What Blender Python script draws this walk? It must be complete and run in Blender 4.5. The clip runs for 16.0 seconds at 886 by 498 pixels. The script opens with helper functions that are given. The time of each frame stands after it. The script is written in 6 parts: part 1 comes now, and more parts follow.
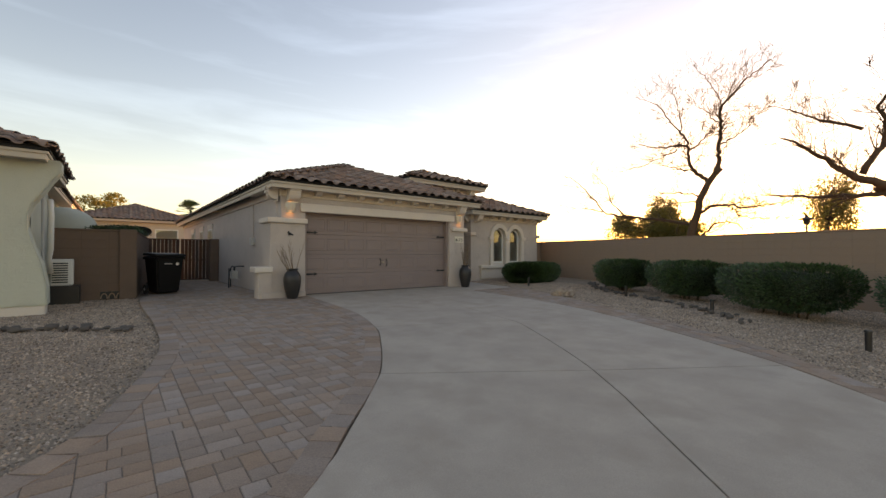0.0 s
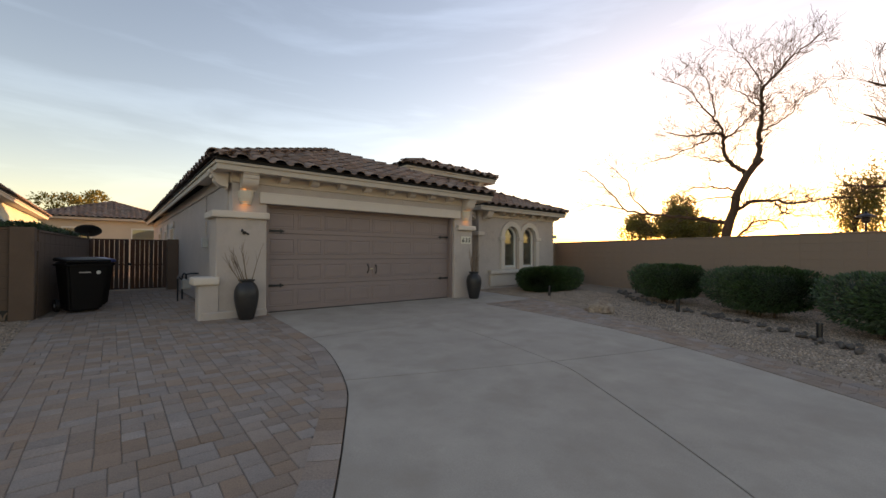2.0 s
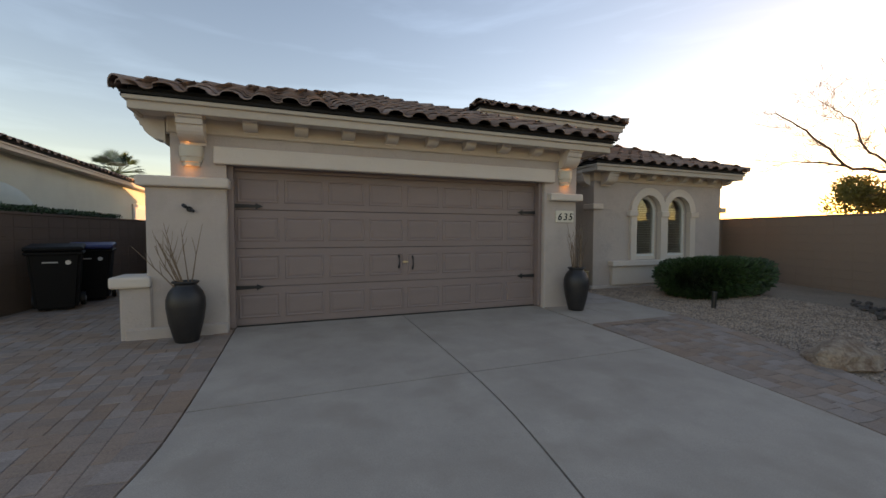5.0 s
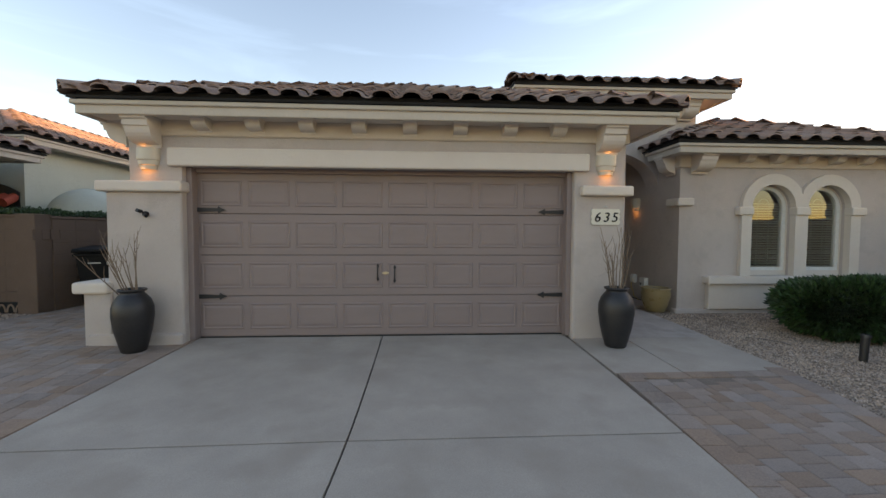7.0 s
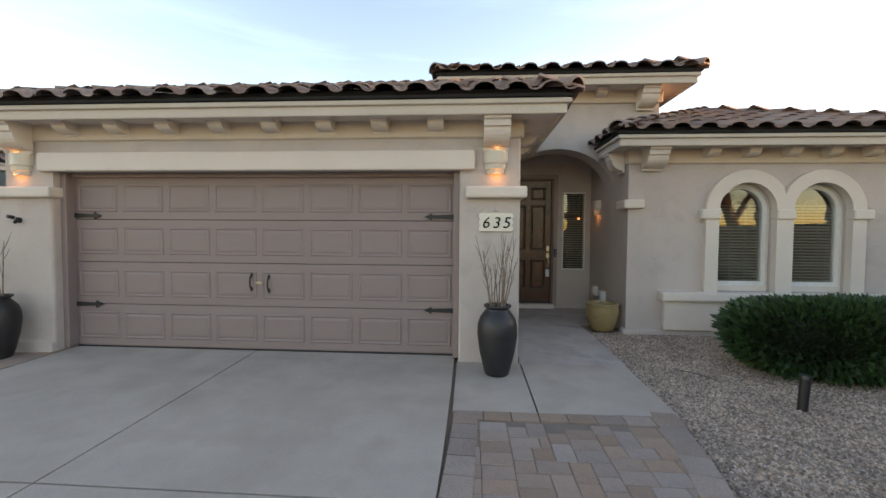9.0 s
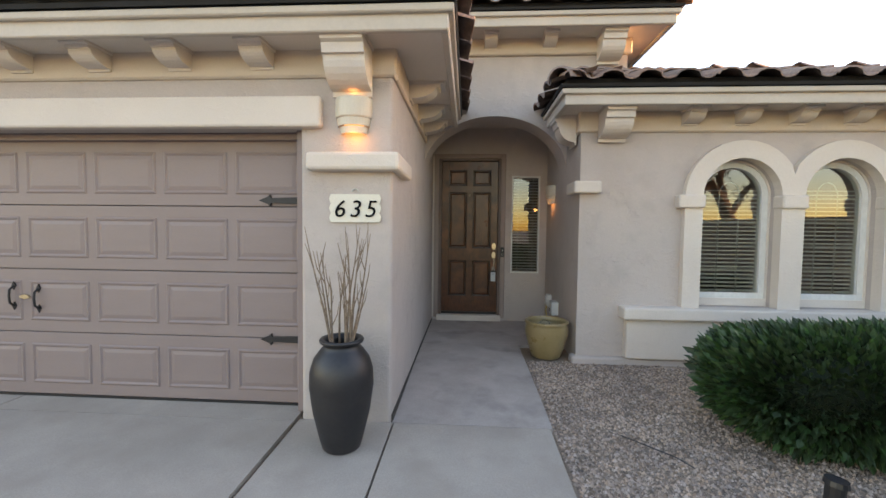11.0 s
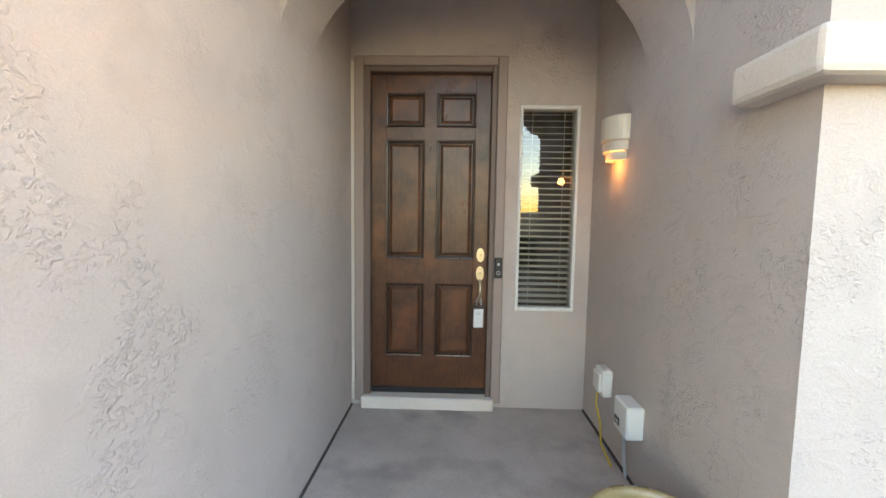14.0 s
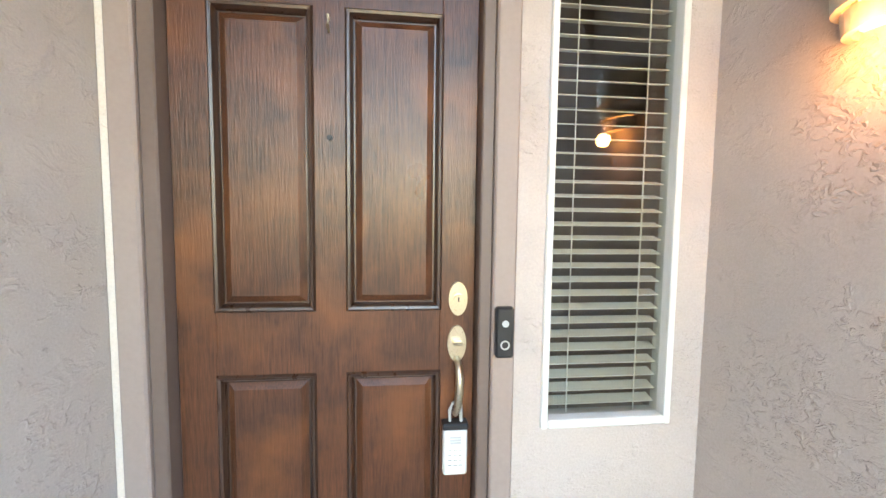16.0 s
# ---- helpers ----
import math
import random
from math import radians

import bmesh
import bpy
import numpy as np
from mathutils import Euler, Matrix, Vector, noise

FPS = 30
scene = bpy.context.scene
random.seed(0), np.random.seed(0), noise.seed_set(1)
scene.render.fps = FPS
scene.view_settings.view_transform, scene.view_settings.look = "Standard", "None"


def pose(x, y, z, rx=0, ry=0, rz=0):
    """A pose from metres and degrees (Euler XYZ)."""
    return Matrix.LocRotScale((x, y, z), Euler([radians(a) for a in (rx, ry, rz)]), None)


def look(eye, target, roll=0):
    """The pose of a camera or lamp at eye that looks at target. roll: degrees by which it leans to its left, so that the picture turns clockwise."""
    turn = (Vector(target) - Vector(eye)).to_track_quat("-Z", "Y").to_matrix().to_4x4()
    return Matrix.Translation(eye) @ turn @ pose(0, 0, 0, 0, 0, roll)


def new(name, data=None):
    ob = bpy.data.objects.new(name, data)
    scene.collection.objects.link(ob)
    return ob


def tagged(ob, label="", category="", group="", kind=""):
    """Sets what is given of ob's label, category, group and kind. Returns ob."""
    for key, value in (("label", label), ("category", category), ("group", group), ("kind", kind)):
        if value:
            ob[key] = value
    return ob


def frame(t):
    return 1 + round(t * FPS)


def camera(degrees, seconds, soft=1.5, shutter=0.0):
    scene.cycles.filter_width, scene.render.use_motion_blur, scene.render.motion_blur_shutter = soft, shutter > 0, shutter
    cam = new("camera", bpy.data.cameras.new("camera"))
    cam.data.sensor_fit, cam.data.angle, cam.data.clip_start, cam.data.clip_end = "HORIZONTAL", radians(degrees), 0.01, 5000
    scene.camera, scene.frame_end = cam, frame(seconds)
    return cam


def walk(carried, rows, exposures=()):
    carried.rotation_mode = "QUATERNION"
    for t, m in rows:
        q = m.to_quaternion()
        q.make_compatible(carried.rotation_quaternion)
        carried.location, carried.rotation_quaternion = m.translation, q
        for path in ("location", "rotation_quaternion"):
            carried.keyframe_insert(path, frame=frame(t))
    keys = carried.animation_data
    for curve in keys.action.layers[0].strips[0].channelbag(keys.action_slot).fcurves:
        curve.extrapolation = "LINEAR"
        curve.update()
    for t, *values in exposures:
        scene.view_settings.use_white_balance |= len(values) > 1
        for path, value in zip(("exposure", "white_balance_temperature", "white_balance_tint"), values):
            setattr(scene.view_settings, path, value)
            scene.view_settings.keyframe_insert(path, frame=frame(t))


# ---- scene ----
cam = camera(95.4, 16.0)
METRES, EYE, TILT, LEAN, TURN = 18.1, 1.5, 0.0, 0.0, -39.3
ROWS = [
    (0.0, 0.0, 0.0, 0.0, -0.0, 0.79, -0.14),
    (0.5, -0.0046, 0.034, 0.001, -0.01, 0.77, -0.11),
    (1.0, -0.0077, 0.069, 0.0019, -0.02, 0.76, -0.11),
    (1.5, -0.0085, 0.1044, 0.0038, -0.02, 0.8, -0.12),
    (2.0, -0.0065, 0.139, 0.0059, -0.11, 0.8, -0.14),
    (2.5, -0.0033, 0.1744, 0.0073, -0.14, 0.8, -0.16),
    (3.0, 0.0016, 0.2107, 0.0078, 0.33, 0.54, -0.12),
    (3.5, 0.0075, 0.2478, 0.0102, 4.15, -0.55, -0.17),
    (4.0, 0.0164, 0.2836, 0.0113, 9.22, -1.68, -0.18),
    (4.5, 0.0266, 0.3172, 0.012, 13.05, -2.32, -0.16),
    (5.0, 0.0394, 0.349, 0.0123, 18.09, -2.3, -0.11),
    (7.5, 0.1233, 0.4819, 0.0188, 39.11, -2.51, -0.31),
    (8.0, 0.1411, 0.506, 0.0196, 41.58, -2.43, -0.37),
    (8.5, 0.1586, 0.5309, 0.0197, 42.8, -2.29, -0.37),
    (9.0, 0.1759, 0.5556, 0.0204, 43.01, -2.02, -0.39),
    (9.5, 0.1853, 0.5815, 0.0192, 43.59, -1.61, -0.42),
    (12.0, 0.1328, 0.7188, 0.0206, 42.4, -3.79, -0.77),
    (12.5, 0.1149, 0.7439, 0.0204, 43.36, -4.14, -0.72),
    (13.0, 0.0979, 0.7683, 0.0208, 43.81, -4.34, -0.65),
    (13.5, 0.0805, 0.7923, 0.0211, 43.21, -4.31, -0.82),
    (14.0, 0.0596, 0.8135, 0.0219, 40.89, -4.57, -0.85),
    (14.5, 0.0425, 0.8368, 0.0227, 38.85, -5.08, -0.75),
    (15.0, 0.0245, 0.8564, 0.0196, 36.97, -4.19, -0.75),
    (15.5, 0.0095, 0.8757, 0.0197, 34.26, -4.16, -0.66),
    (16.0, -0.0024, 0.8908, 0.0197, 33.0, -4.16, -0.68),
]
EXPOSURES = [(0.0, 2.3, 8900, 30), (1.5, 2.25, 8800, 30), (2.0, 2.08, 8300, 30), (2.5, 2.3, 8900, 30), (3.5, 2.3, 8800, 30), (4.0, 2.25, 8500, 30), (5.0, 2.05, 7700, 28), (7.5, 2.9, 7600, 27), (9.0, 3.1, 7600, 27), (9.5, 3.1, 7600, 27), (12.0, 4.22, 7500, 30), (12.5, 4.4, 7500, 28), (13.0, 4.5, 7450, 26), (13.5, 4.65, 7400, 25), (14.0, 5.1, 7350, 25), (14.5, 5.6, 7300, 24), (15.0, 5.95, 7200, 25), (15.5, 6.1, 7100, 25), (16.0, 6.38, 7000, 25)]
walk(cam, [(t, pose(0, 0, EYE, TILT, LEAN, TURN) @ pose(METRES * x, METRES * y, METRES * z, 90 + pitch, roll, yaw)) for t, x, y, z, yaw, pitch, roll in ROWS], EXPOSURES)

# ---- world, sun ----
SUN = Vector((0.965, 0.258, 0.0478)).normalized()
world = bpy.data.worlds.new("World")
scene.world = world
world.use_nodes = True
wn = world.node_tree.nodes
sky = wn.new("ShaderNodeTexSky")
sky.sky_type = "NISHITA"
sky.sun_disc = False
sky.sun_elevation = math.asin(SUN.z)
sky.sun_rotation = math.atan2(SUN.x, SUN.y)
sky.air_density, sky.dust_density, sky.ozone_density = 0.88, 0.4, 1.5
wn["Background"].inputs["Strength"].default_value = 0.15
# thin high cloud drawn out into streaks
wt, wm, wz, wr, ws = (wn.new("ShaderNode" + k) for k in ("TexCoord", "Mapping", "TexNoise", "MapRange", "VectorMath"))
wm.inputs["Scale"].default_value, wm.inputs["Rotation"].default_value = (1.6, 1.6, 11.0), (radians(9), radians(-7), 0)
wz.inputs["Scale"].default_value, wz.inputs["Detail"].default_value, wz.inputs["Roughness"].default_value, wz.inputs["Distortion"].default_value = 1.5, 6, 0.55, 0.4
wr.inputs[1].default_value, wr.inputs[2].default_value, wr.inputs[3].default_value, wr.inputs[4].default_value = 0.50, 0.75, 0.97, 1.16
ws.operation = "SCALE"
wl = world.node_tree.links
wl.new(wt.outputs["Generated"], wm.inputs["Vector"]), wl.new(wm.outputs[0], wz.inputs["Vector"]), wl.new(wz.outputs[0], wr.inputs[0])
wl.new(sky.outputs[0], ws.inputs[0]), wl.new(wr.outputs[0], ws.inputs["Scale"]), wl.new(ws.outputs[0], wn["Background"].inputs["Color"])
sun_data = bpy.data.lights.new("sun", "SUN")
sun_data.energy, sun_data.angle, sun_data.color = 2.0, radians(0.53), (1.0, 0.62, 0.30)
sun_lamp = new("sun", sun_data)
sun_lamp.matrix_world = look(Vector((30, 8, 8)), Vector((30, 8, 8)) - SUN)


# ---- materials ----
def rgb(*c):
    return (c[0], c[1], c[2], 1.0)


def material(name, a, b, rough=0.85, big=1.5, fine=60.0, bump=0.2, dist=0.01, metal=0.0, stretch=(1, 1, 1), grain=0.25, per="", spec=0.4, vary=0.35, sat=(0.75, 1.2), stain=None, stain_at=0.62, stain_size=0.9, iso=False):
    """Two tones mixed at a large scale, a fine grain over them, relief, and a change from piece to piece (per: object or island)."""
    m = bpy.data.materials.new(name)
    m.use_nodes = True
    n, l = m.node_tree.nodes, m.node_tree.links
    p = n["Principled BSDF"]
    p.inputs["Metallic"].default_value, p.inputs["Specular IOR Level"].default_value = metal, spec
    tc, mp = n.new("ShaderNodeTexCoord"), n.new("ShaderNodeMapping")
    mp.inputs["Scale"].default_value = stretch
    l.new(tc.outputs["Object"], mp.inputs["Vector"])
    n1, n2 = n.new("ShaderNodeTexNoise"), n.new("ShaderNodeTexNoise")
    n1.inputs["Scale"].default_value, n1.inputs["Detail"].default_value, n1.inputs["Roughness"].default_value = big, 6, 0.6
    n2.inputs["Scale"].default_value, n2.inputs["Detail"].default_value, n2.inputs["Roughness"].default_value = fine, 5, 0.65
    for q in (n1, n2):
        l.new(tc.outputs["Object"] if iso and q is n1 else mp.outputs[0], q.inputs["Vector"])
    ramp = n.new("ShaderNodeMapRange")
    ramp.inputs[1].default_value, ramp.inputs[2].default_value = 0.3, 0.7
    l.new(n1.outputs[0], ramp.inputs[0])
    mix = n.new("ShaderNodeMix")
    mix.data_type = "RGBA"
    mix.inputs["A"].default_value, mix.inputs["B"].default_value = rgb(*a), rgb(*b)
    l.new(ramp.outputs[0], mix.inputs["Factor"])
    g = n.new("ShaderNodeMapRange")
    g.inputs[1].default_value, g.inputs[2].default_value, g.inputs[3].default_value, g.inputs[4].default_value = 0.25, 0.75, 1 - grain, 1 + grain
    l.new(n2.outputs[0], g.inputs[0])
    mul = n.new("ShaderNodeVectorMath")
    mul.operation = "SCALE"
    l.new(mix.outputs["Result"], mul.inputs[0])
    l.new(g.outputs[0], mul.inputs["Scale"])
    out = mul.outputs[0]
    if per:
        src = n.new("ShaderNodeObjectInfo").outputs["Random"] if per == "object" else n.new("ShaderNodeNewGeometry").outputs["Random Per Island"]
        v = n.new("ShaderNodeMapRange")
        v.inputs[3].default_value, v.inputs[4].default_value = 1 - vary, 1 + vary
        l.new(src, v.inputs[0])
        hs = n.new("ShaderNodeHueSaturation")
        w = n.new("ShaderNodeMath")
        w.operation = "MULTIPLY_ADD"
        w.inputs[1].default_value, w.inputs[2].default_value = 7.31, 0.0
        fr = n.new("ShaderNodeMath")
        fr.operation = "FRACT"
        l.new(src, w.inputs[0]), l.new(w.outputs[0], fr.inputs[0])
        sa = n.new("ShaderNodeMapRange")
        sa.inputs[3].default_value, sa.inputs[4].default_value = sat
        l.new(fr.outputs[0], sa.inputs[0])
        l.new(sa.outputs[0], hs.inputs["Saturation"]), l.new(v.outputs[0], hs.inputs["Value"]), l.new(out, hs.inputs["Color"])
        out = hs.outputs[0]
    if stain:
        n3 = n.new("ShaderNodeTexNoise")
        n3.inputs["Scale"].default_value, n3.inputs["Detail"].default_value = stain_size, 8
        l.new(tc.outputs["Object"], n3.inputs["Vector"])
        r3 = n.new("ShaderNodeMapRange")
        r3.inputs[1].default_value, r3.inputs[2].default_value, r3.inputs[4].default_value = stain_at - 0.08, stain_at + 0.1, 0.6
        l.new(n3.outputs[0], r3.inputs[0])
        m3 = n.new("ShaderNodeMix")
        m3.data_type = "RGBA"
        m3.inputs["B"].default_value = rgb(*stain)
        l.new(out, m3.inputs["A"]), l.new(r3.outputs[0], m3.inputs["Factor"])
        out = m3.outputs["Result"]
    l.new(out, p.inputs["Base Color"])
    rr = n.new("ShaderNodeMapRange")
    rr.inputs[3].default_value, rr.inputs[4].default_value = max(rough - 0.12, 0.02), min(rough + 0.12, 1)
    l.new(n1.outputs[0], rr.inputs[0]), l.new(rr.outputs[0], p.inputs["Roughness"])
    if bump:
        bp = n.new("ShaderNodeBump")
        bp.inputs["Strength"].default_value, bp.inputs["Distance"].default_value = bump, dist
        l.new(n2.outputs[0], bp.inputs["Height"]), l.new(bp.outputs[0], p.inputs["Normal"])
    return m


def stucco(name, a, b, lumps=0.5, smudge=None):
    """Skip-trowelled render: fine sand, raised flat patches with ragged edges and clusters of short rough ridges."""
    m = material(name, a, b, rough=0.9, big=1.1, fine=140, bump=0.3, dist=0.004, grain=0.08, spec=0.2, stain=smudge, stain_at=0.6, stain_size=4.5)
    n, l = m.node_tree.nodes, m.node_tree.links
    bp = [q for q in n if q.type == "BUMP"][0]
    tc = [q for q in n if q.type == "TEX_COORD"][0]
    mp = n.new("ShaderNodeMapping")
    mp.inputs["Scale"].default_value = (1.0, 1.0, 1.4)
    l.new(tc.outputs["Object"], mp.inputs["Vector"])
    k = n.new("ShaderNodeTexNoise")
    k.inputs["Scale"].default_value, k.inputs["Detail"].default_value, k.inputs["Roughness"].default_value, k.inputs["Distortion"].default_value = 8.0, 6, 0.62, 0.5
    l.new(mp.outputs[0], k.inputs["Vector"])
    r = n.new("ShaderNodeMapRange")
    r.inputs[1].default_value, r.inputs[2].default_value = 0.52, 0.66
    l.new(k.outputs[0], r.inputs[0])
    b2 = n.new("ShaderNodeBump")
    b2.inputs["Strength"].default_value, b2.inputs["Distance"].default_value = lumps * 0.7, 0.009
    l.new(r.outputs[0], b2.inputs["Height"]), l.new(bp.outputs[0], b2.inputs["Normal"])
    # rough ridges, gathered in patches
    w = n.new("ShaderNodeTexNoise")
    w.inputs["Scale"].default_value, w.inputs["Detail"].default_value, w.inputs["Roughness"].default_value, w.inputs["Distortion"].default_value = 38.0, 3, 0.55, 0.8
    l.new(mp.outputs[0], w.inputs["Vector"])
    wr = n.new("ShaderNodeMapRange")
    wr.inputs[1].default_value, wr.inputs[2].default_value = 0.5, 0.66
    l.new(w.outputs[0], wr.inputs[0])
    q = n.new("ShaderNodeTexNoise")
    q.inputs["Scale"].default_value, q.inputs["Detail"].default_value = 3.2, 3
    l.new(tc.outputs["Object"], q.inputs["Vector"])
    qr = n.new("ShaderNodeMapRange")
    qr.inputs[1].default_value, qr.inputs[2].default_value = 0.52, 0.62
    l.new(q.outputs[0], qr.inputs[0])
    mu = n.new("ShaderNodeMath")
    mu.operation = "MULTIPLY"
    l.new(wr.outputs[0], mu.inputs[0]), l.new(qr.outputs[0], mu.inputs[1])
    b3 = n.new("ShaderNodeBump")
    b3.inputs["Strength"].default_value, b3.inputs["Distance"].default_value = lumps, 0.010
    l.new(mu.outputs[0], b3.inputs["Height"]), l.new(b2.outputs[0], b3.inputs["Normal"])
    l.new(b3.outputs[0], n["Principled BSDF"].inputs["Normal"])
    return m


def plain(name, c, rough=0.5, metal=0.0, emit=0.0, spec=0.5):
    m = bpy.data.materials.new(name)
    m.use_nodes = True
    n, l = m.node_tree.nodes, m.node_tree.links
    p = n["Principled BSDF"]
    p.inputs["Metallic"].default_value, p.inputs["Specular IOR Level"].default_value = metal, spec
    if emit:
        p.inputs["Base Color"].default_value = rgb(*c)
        p.inputs["Emission Color"].default_value, p.inputs["Emission Strength"].default_value = rgb(*c), emit
        return m
    q = n.new("ShaderNodeTexNoise")
    q.inputs["Scale"].default_value, q.inputs["Detail"].default_value = 25, 4
    g = n.new("ShaderNodeMapRange")
    g.inputs[3].default_value, g.inputs[4].default_value = max(rough - 0.1, 0.02), min(rough + 0.1, 1)
    l.new(q.outputs[0], g.inputs[0]), l.new(g.outputs[0], p.inputs["Roughness"])
    hs = n.new("ShaderNodeHueSaturation")
    hs.inputs["Color"].default_value = rgb(*c)
    v = n.new("ShaderNodeMapRange")
    v.inputs[3].default_value, v.inputs[4].default_value = 0.86, 1.14
    l.new(q.outputs[0], v.inputs[0]), l.new(v.outputs[0], hs.inputs["Value"]), l.new(hs.outputs[0], p.inputs["Base Color"])
    return m


STUCCO = stucco("house stucco", (0.445, 0.388, 0.350), (0.505, 0.442, 0.400), 0.5, (0.418, 0.364, 0.328))
TRIM = stucco("cream trim", (0.60, 0.53, 0.462), (0.66, 0.59, 0.515), 0.3)
BAND = stucco("tan cornice stucco", (0.54, 0.45, 0.36), (0.58, 0.49, 0.40), 0.3)
FASCIA = material("painted fascia", (0.50, 0.44, 0.37), (0.56, 0.49, 0.41), 0.7, 2, 40, 0.1, 0.003, grain=0.05)
TILE = material("clay roof tile", (0.285, 0.195, 0.158), (0.215, 0.150, 0.125), 0.85, 3, 30, 0.3, 0.006, per="island", vary=0.22)
TILE_PIECE = material("clay eave tile", (0.285, 0.195, 0.158), (0.215, 0.150, 0.125), 0.85, 3, 30, 0.3, 0.006, per="object", vary=0.25)
FELT = material("dark roof felt", (0.02, 0.02, 0.022), (0.03, 0.03, 0.03), 0.9, 4, 60)
GARAGE = material("taupe garage paint", (0.226, 0.172, 0.160), (0.252, 0.194, 0.180), 0.5, 1.2, 90, 0.12, 0.002, grain=0.06, stretch=(1, 1, 4))
CONCRETE = material("driveway concrete", (0.345, 0.292, 0.243), (0.435, 0.375, 0.315), 0.85, 1.6, 120, 0.2, 0.003, grain=0.14, stain=(0.325, 0.268, 0.216), stain_at=0.58, stain_size=2.3)
PORCH = material("aged porch concrete", (0.36, 0.31, 0.27), (0.47, 0.41, 0.365), 0.8, 3.0, 90, 0.15, 0.003, grain=0.12, stain=(0.21, 0.182, 0.16), stain_at=0.61, stain_size=2.6)
JOINT = material("dark joint filler", (0.05, 0.045, 0.04), (0.08, 0.07, 0.06), 0.95, 8, 90)
PAVER = material("tumbled paver", (0.325, 0.238, 0.184), (0.272, 0.202, 0.163), 0.9, 5, 80, 0.5, 0.008, per="object", vary=0.13, sat=(0.7, 1.25))
PAVER_FAR = material("tumbled paver field", (0.325, 0.238, 0.184), (0.272, 0.202, 0.163), 0.9, 5, 80, 0.5, 0.008, per="island", vary=0.13, sat=(0.7, 1.25))
SAND = material("paver sand", (0.17, 0.132, 0.106), (0.22, 0.172, 0.138), 0.95, 4, 150, 0.3, 0.005)
GROUND = material("decomposed granite", (0.346, 0.262, 0.192), (0.269, 0.205, 0.154), 0.95, 1.0, 70, 0.9, 0.02, grain=0.45, stain=(0.218, 0.160, 0.115), stain_at=0.6)
GRAVEL = material("gravel stones", (0.41, 0.30, 0.222), (0.23, 0.172, 0.136), 0.9, 3, 60, 0.3, 0.004, per="island", vary=0.6)
ROCK = material("brown and cream boulder", (0.17, 0.10, 0.065), (0.46, 0.37, 0.28), 0.9, 7, 40, 1.0, 0.02, grain=0.35)
BLOCK = material("tan block wall", (0.2430, 0.1722, 0.1271), (0.2790, 0.2016, 0.1517), 0.95, 1.0, 70, 0.5, 0.006, grain=0.12, stain=(0.1980, 0.1386, 0.1025), stain_at=0.6)
LEAF = material("hedge leaf", (0.026, 0.058, 0.022), (0.046, 0.088, 0.032), 0.45, 3, 40, 0, per="island", vary=0.5)
REDTILE = material("red clay ledge tile", (0.42, 0.075, 0.04), (0.34, 0.06, 0.035), 0.7, 4, 40, 0.2, 0.004)
SIDEBLOCK = material("dark brown block wall", (0.150, 0.100, 0.074), (0.180, 0.122, 0.090), 0.95, 1.0, 70, 0.5, 0.006, grain=0.12, stain=(0.115, 0.078, 0.058), stain_at=0.6)
LEAF_DRY = material("olive tree leaf", (0.10, 0.115, 0.03), (0.15, 0.13, 0.045), 0.6, 1, 20, 0, per="island", vary=0.4)
BARK = material("dark bark", (0.10, 0.065, 0.04), (0.06, 0.04, 0.028), 0.95, 6, 60, 0.6, 0.01, stretch=(1, 1, 0.3))
POT = material("dark glazed urn", (0.012, 0.012, 0.014), (0.024, 0.022, 0.022), 0.45, 6, 40, 0.15, 0.004, spec=0.5)
YPOT = material("mustard glazed planter", (0.2604, 0.1860, 0.0806), (0.3100, 0.2280, 0.1116), 0.3, 3, 30, 0.05, 0.003, grain=0.08, spec=0.6)
SOIL = material("potting soil", (0.03, 0.022, 0.016), (0.06, 0.045, 0.03), 1.0, 10, 50, 0.8, 0.02)
TWIG = material("bare twig", (0.13, 0.085, 0.058), (0.27, 0.20, 0.14), 0.85, 30, 90, 0.3, 0.003)
IRON = plain("black iron", (0.018, 0.018, 0.02), 0.5, 0.2)
WHITE = plain("white vinyl", (0.6336, 0.6336, 0.5984), 0.45)
IVORY = plain("ivory ceramic", (0.56, 0.50, 0.40), 0.4)
NUM = plain("black numeral", (0.004, 0.004, 0.005), 0.6, spec=0.1)
BRASS = plain("satin nickel brass", (0.55, 0.47, 0.34), 0.3, 0.9)
# also colours the flat sheet that stands for the neighbour's patio shade
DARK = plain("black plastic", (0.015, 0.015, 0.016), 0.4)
GREY = plain("grey plastic", (0.42, 0.43, 0.42), 0.5)
PALE = plain("pale grey plastic", (0.62, 0.64, 0.63), 0.45)
BIN = plain("black wheeled bin plastic", (0.006, 0.006, 0.0065), 0.6, spec=0.2)
BINLID = plain("blue bin lid", (0.02, 0.03, 0.12), 0.45)
GLOW = plain("lit bulb", (1.0, 0.50, 0.13), emit=0.11)
GATEWOOD = material("brown gate slats", (0.062, 0.031, 0.021), (0.090, 0.045, 0.030), 0.8, 5, 50, 0.3, 0.004, stretch=(6, 6, 0.6), per="object", vary=0.3)
DOORWOOD = material("stained oak", (0.112, 0.040, 0.017), (0.034, 0.014, 0.0085), 0.31, 3.2, 34, 0.8, 0.002, stretch=(7, 7, 0.4), grain=0.65, spec=0.5, stain=(0.24, 0.082, 0.026), stain_at=0.57, stain_size=3.4, iso=True)
# darker than the door: antique glaze, plus groove shade put into the colour
DARKWOOD = material("oak moulding with glaze and groove shade", (0.0570, 0.0247, 0.0133), (0.0304, 0.0152, 0.0095), 0.3, 4.5, 30, 0.4, 0.002, stretch=(7, 7, 0.4), grain=0.4, spec=0.6)
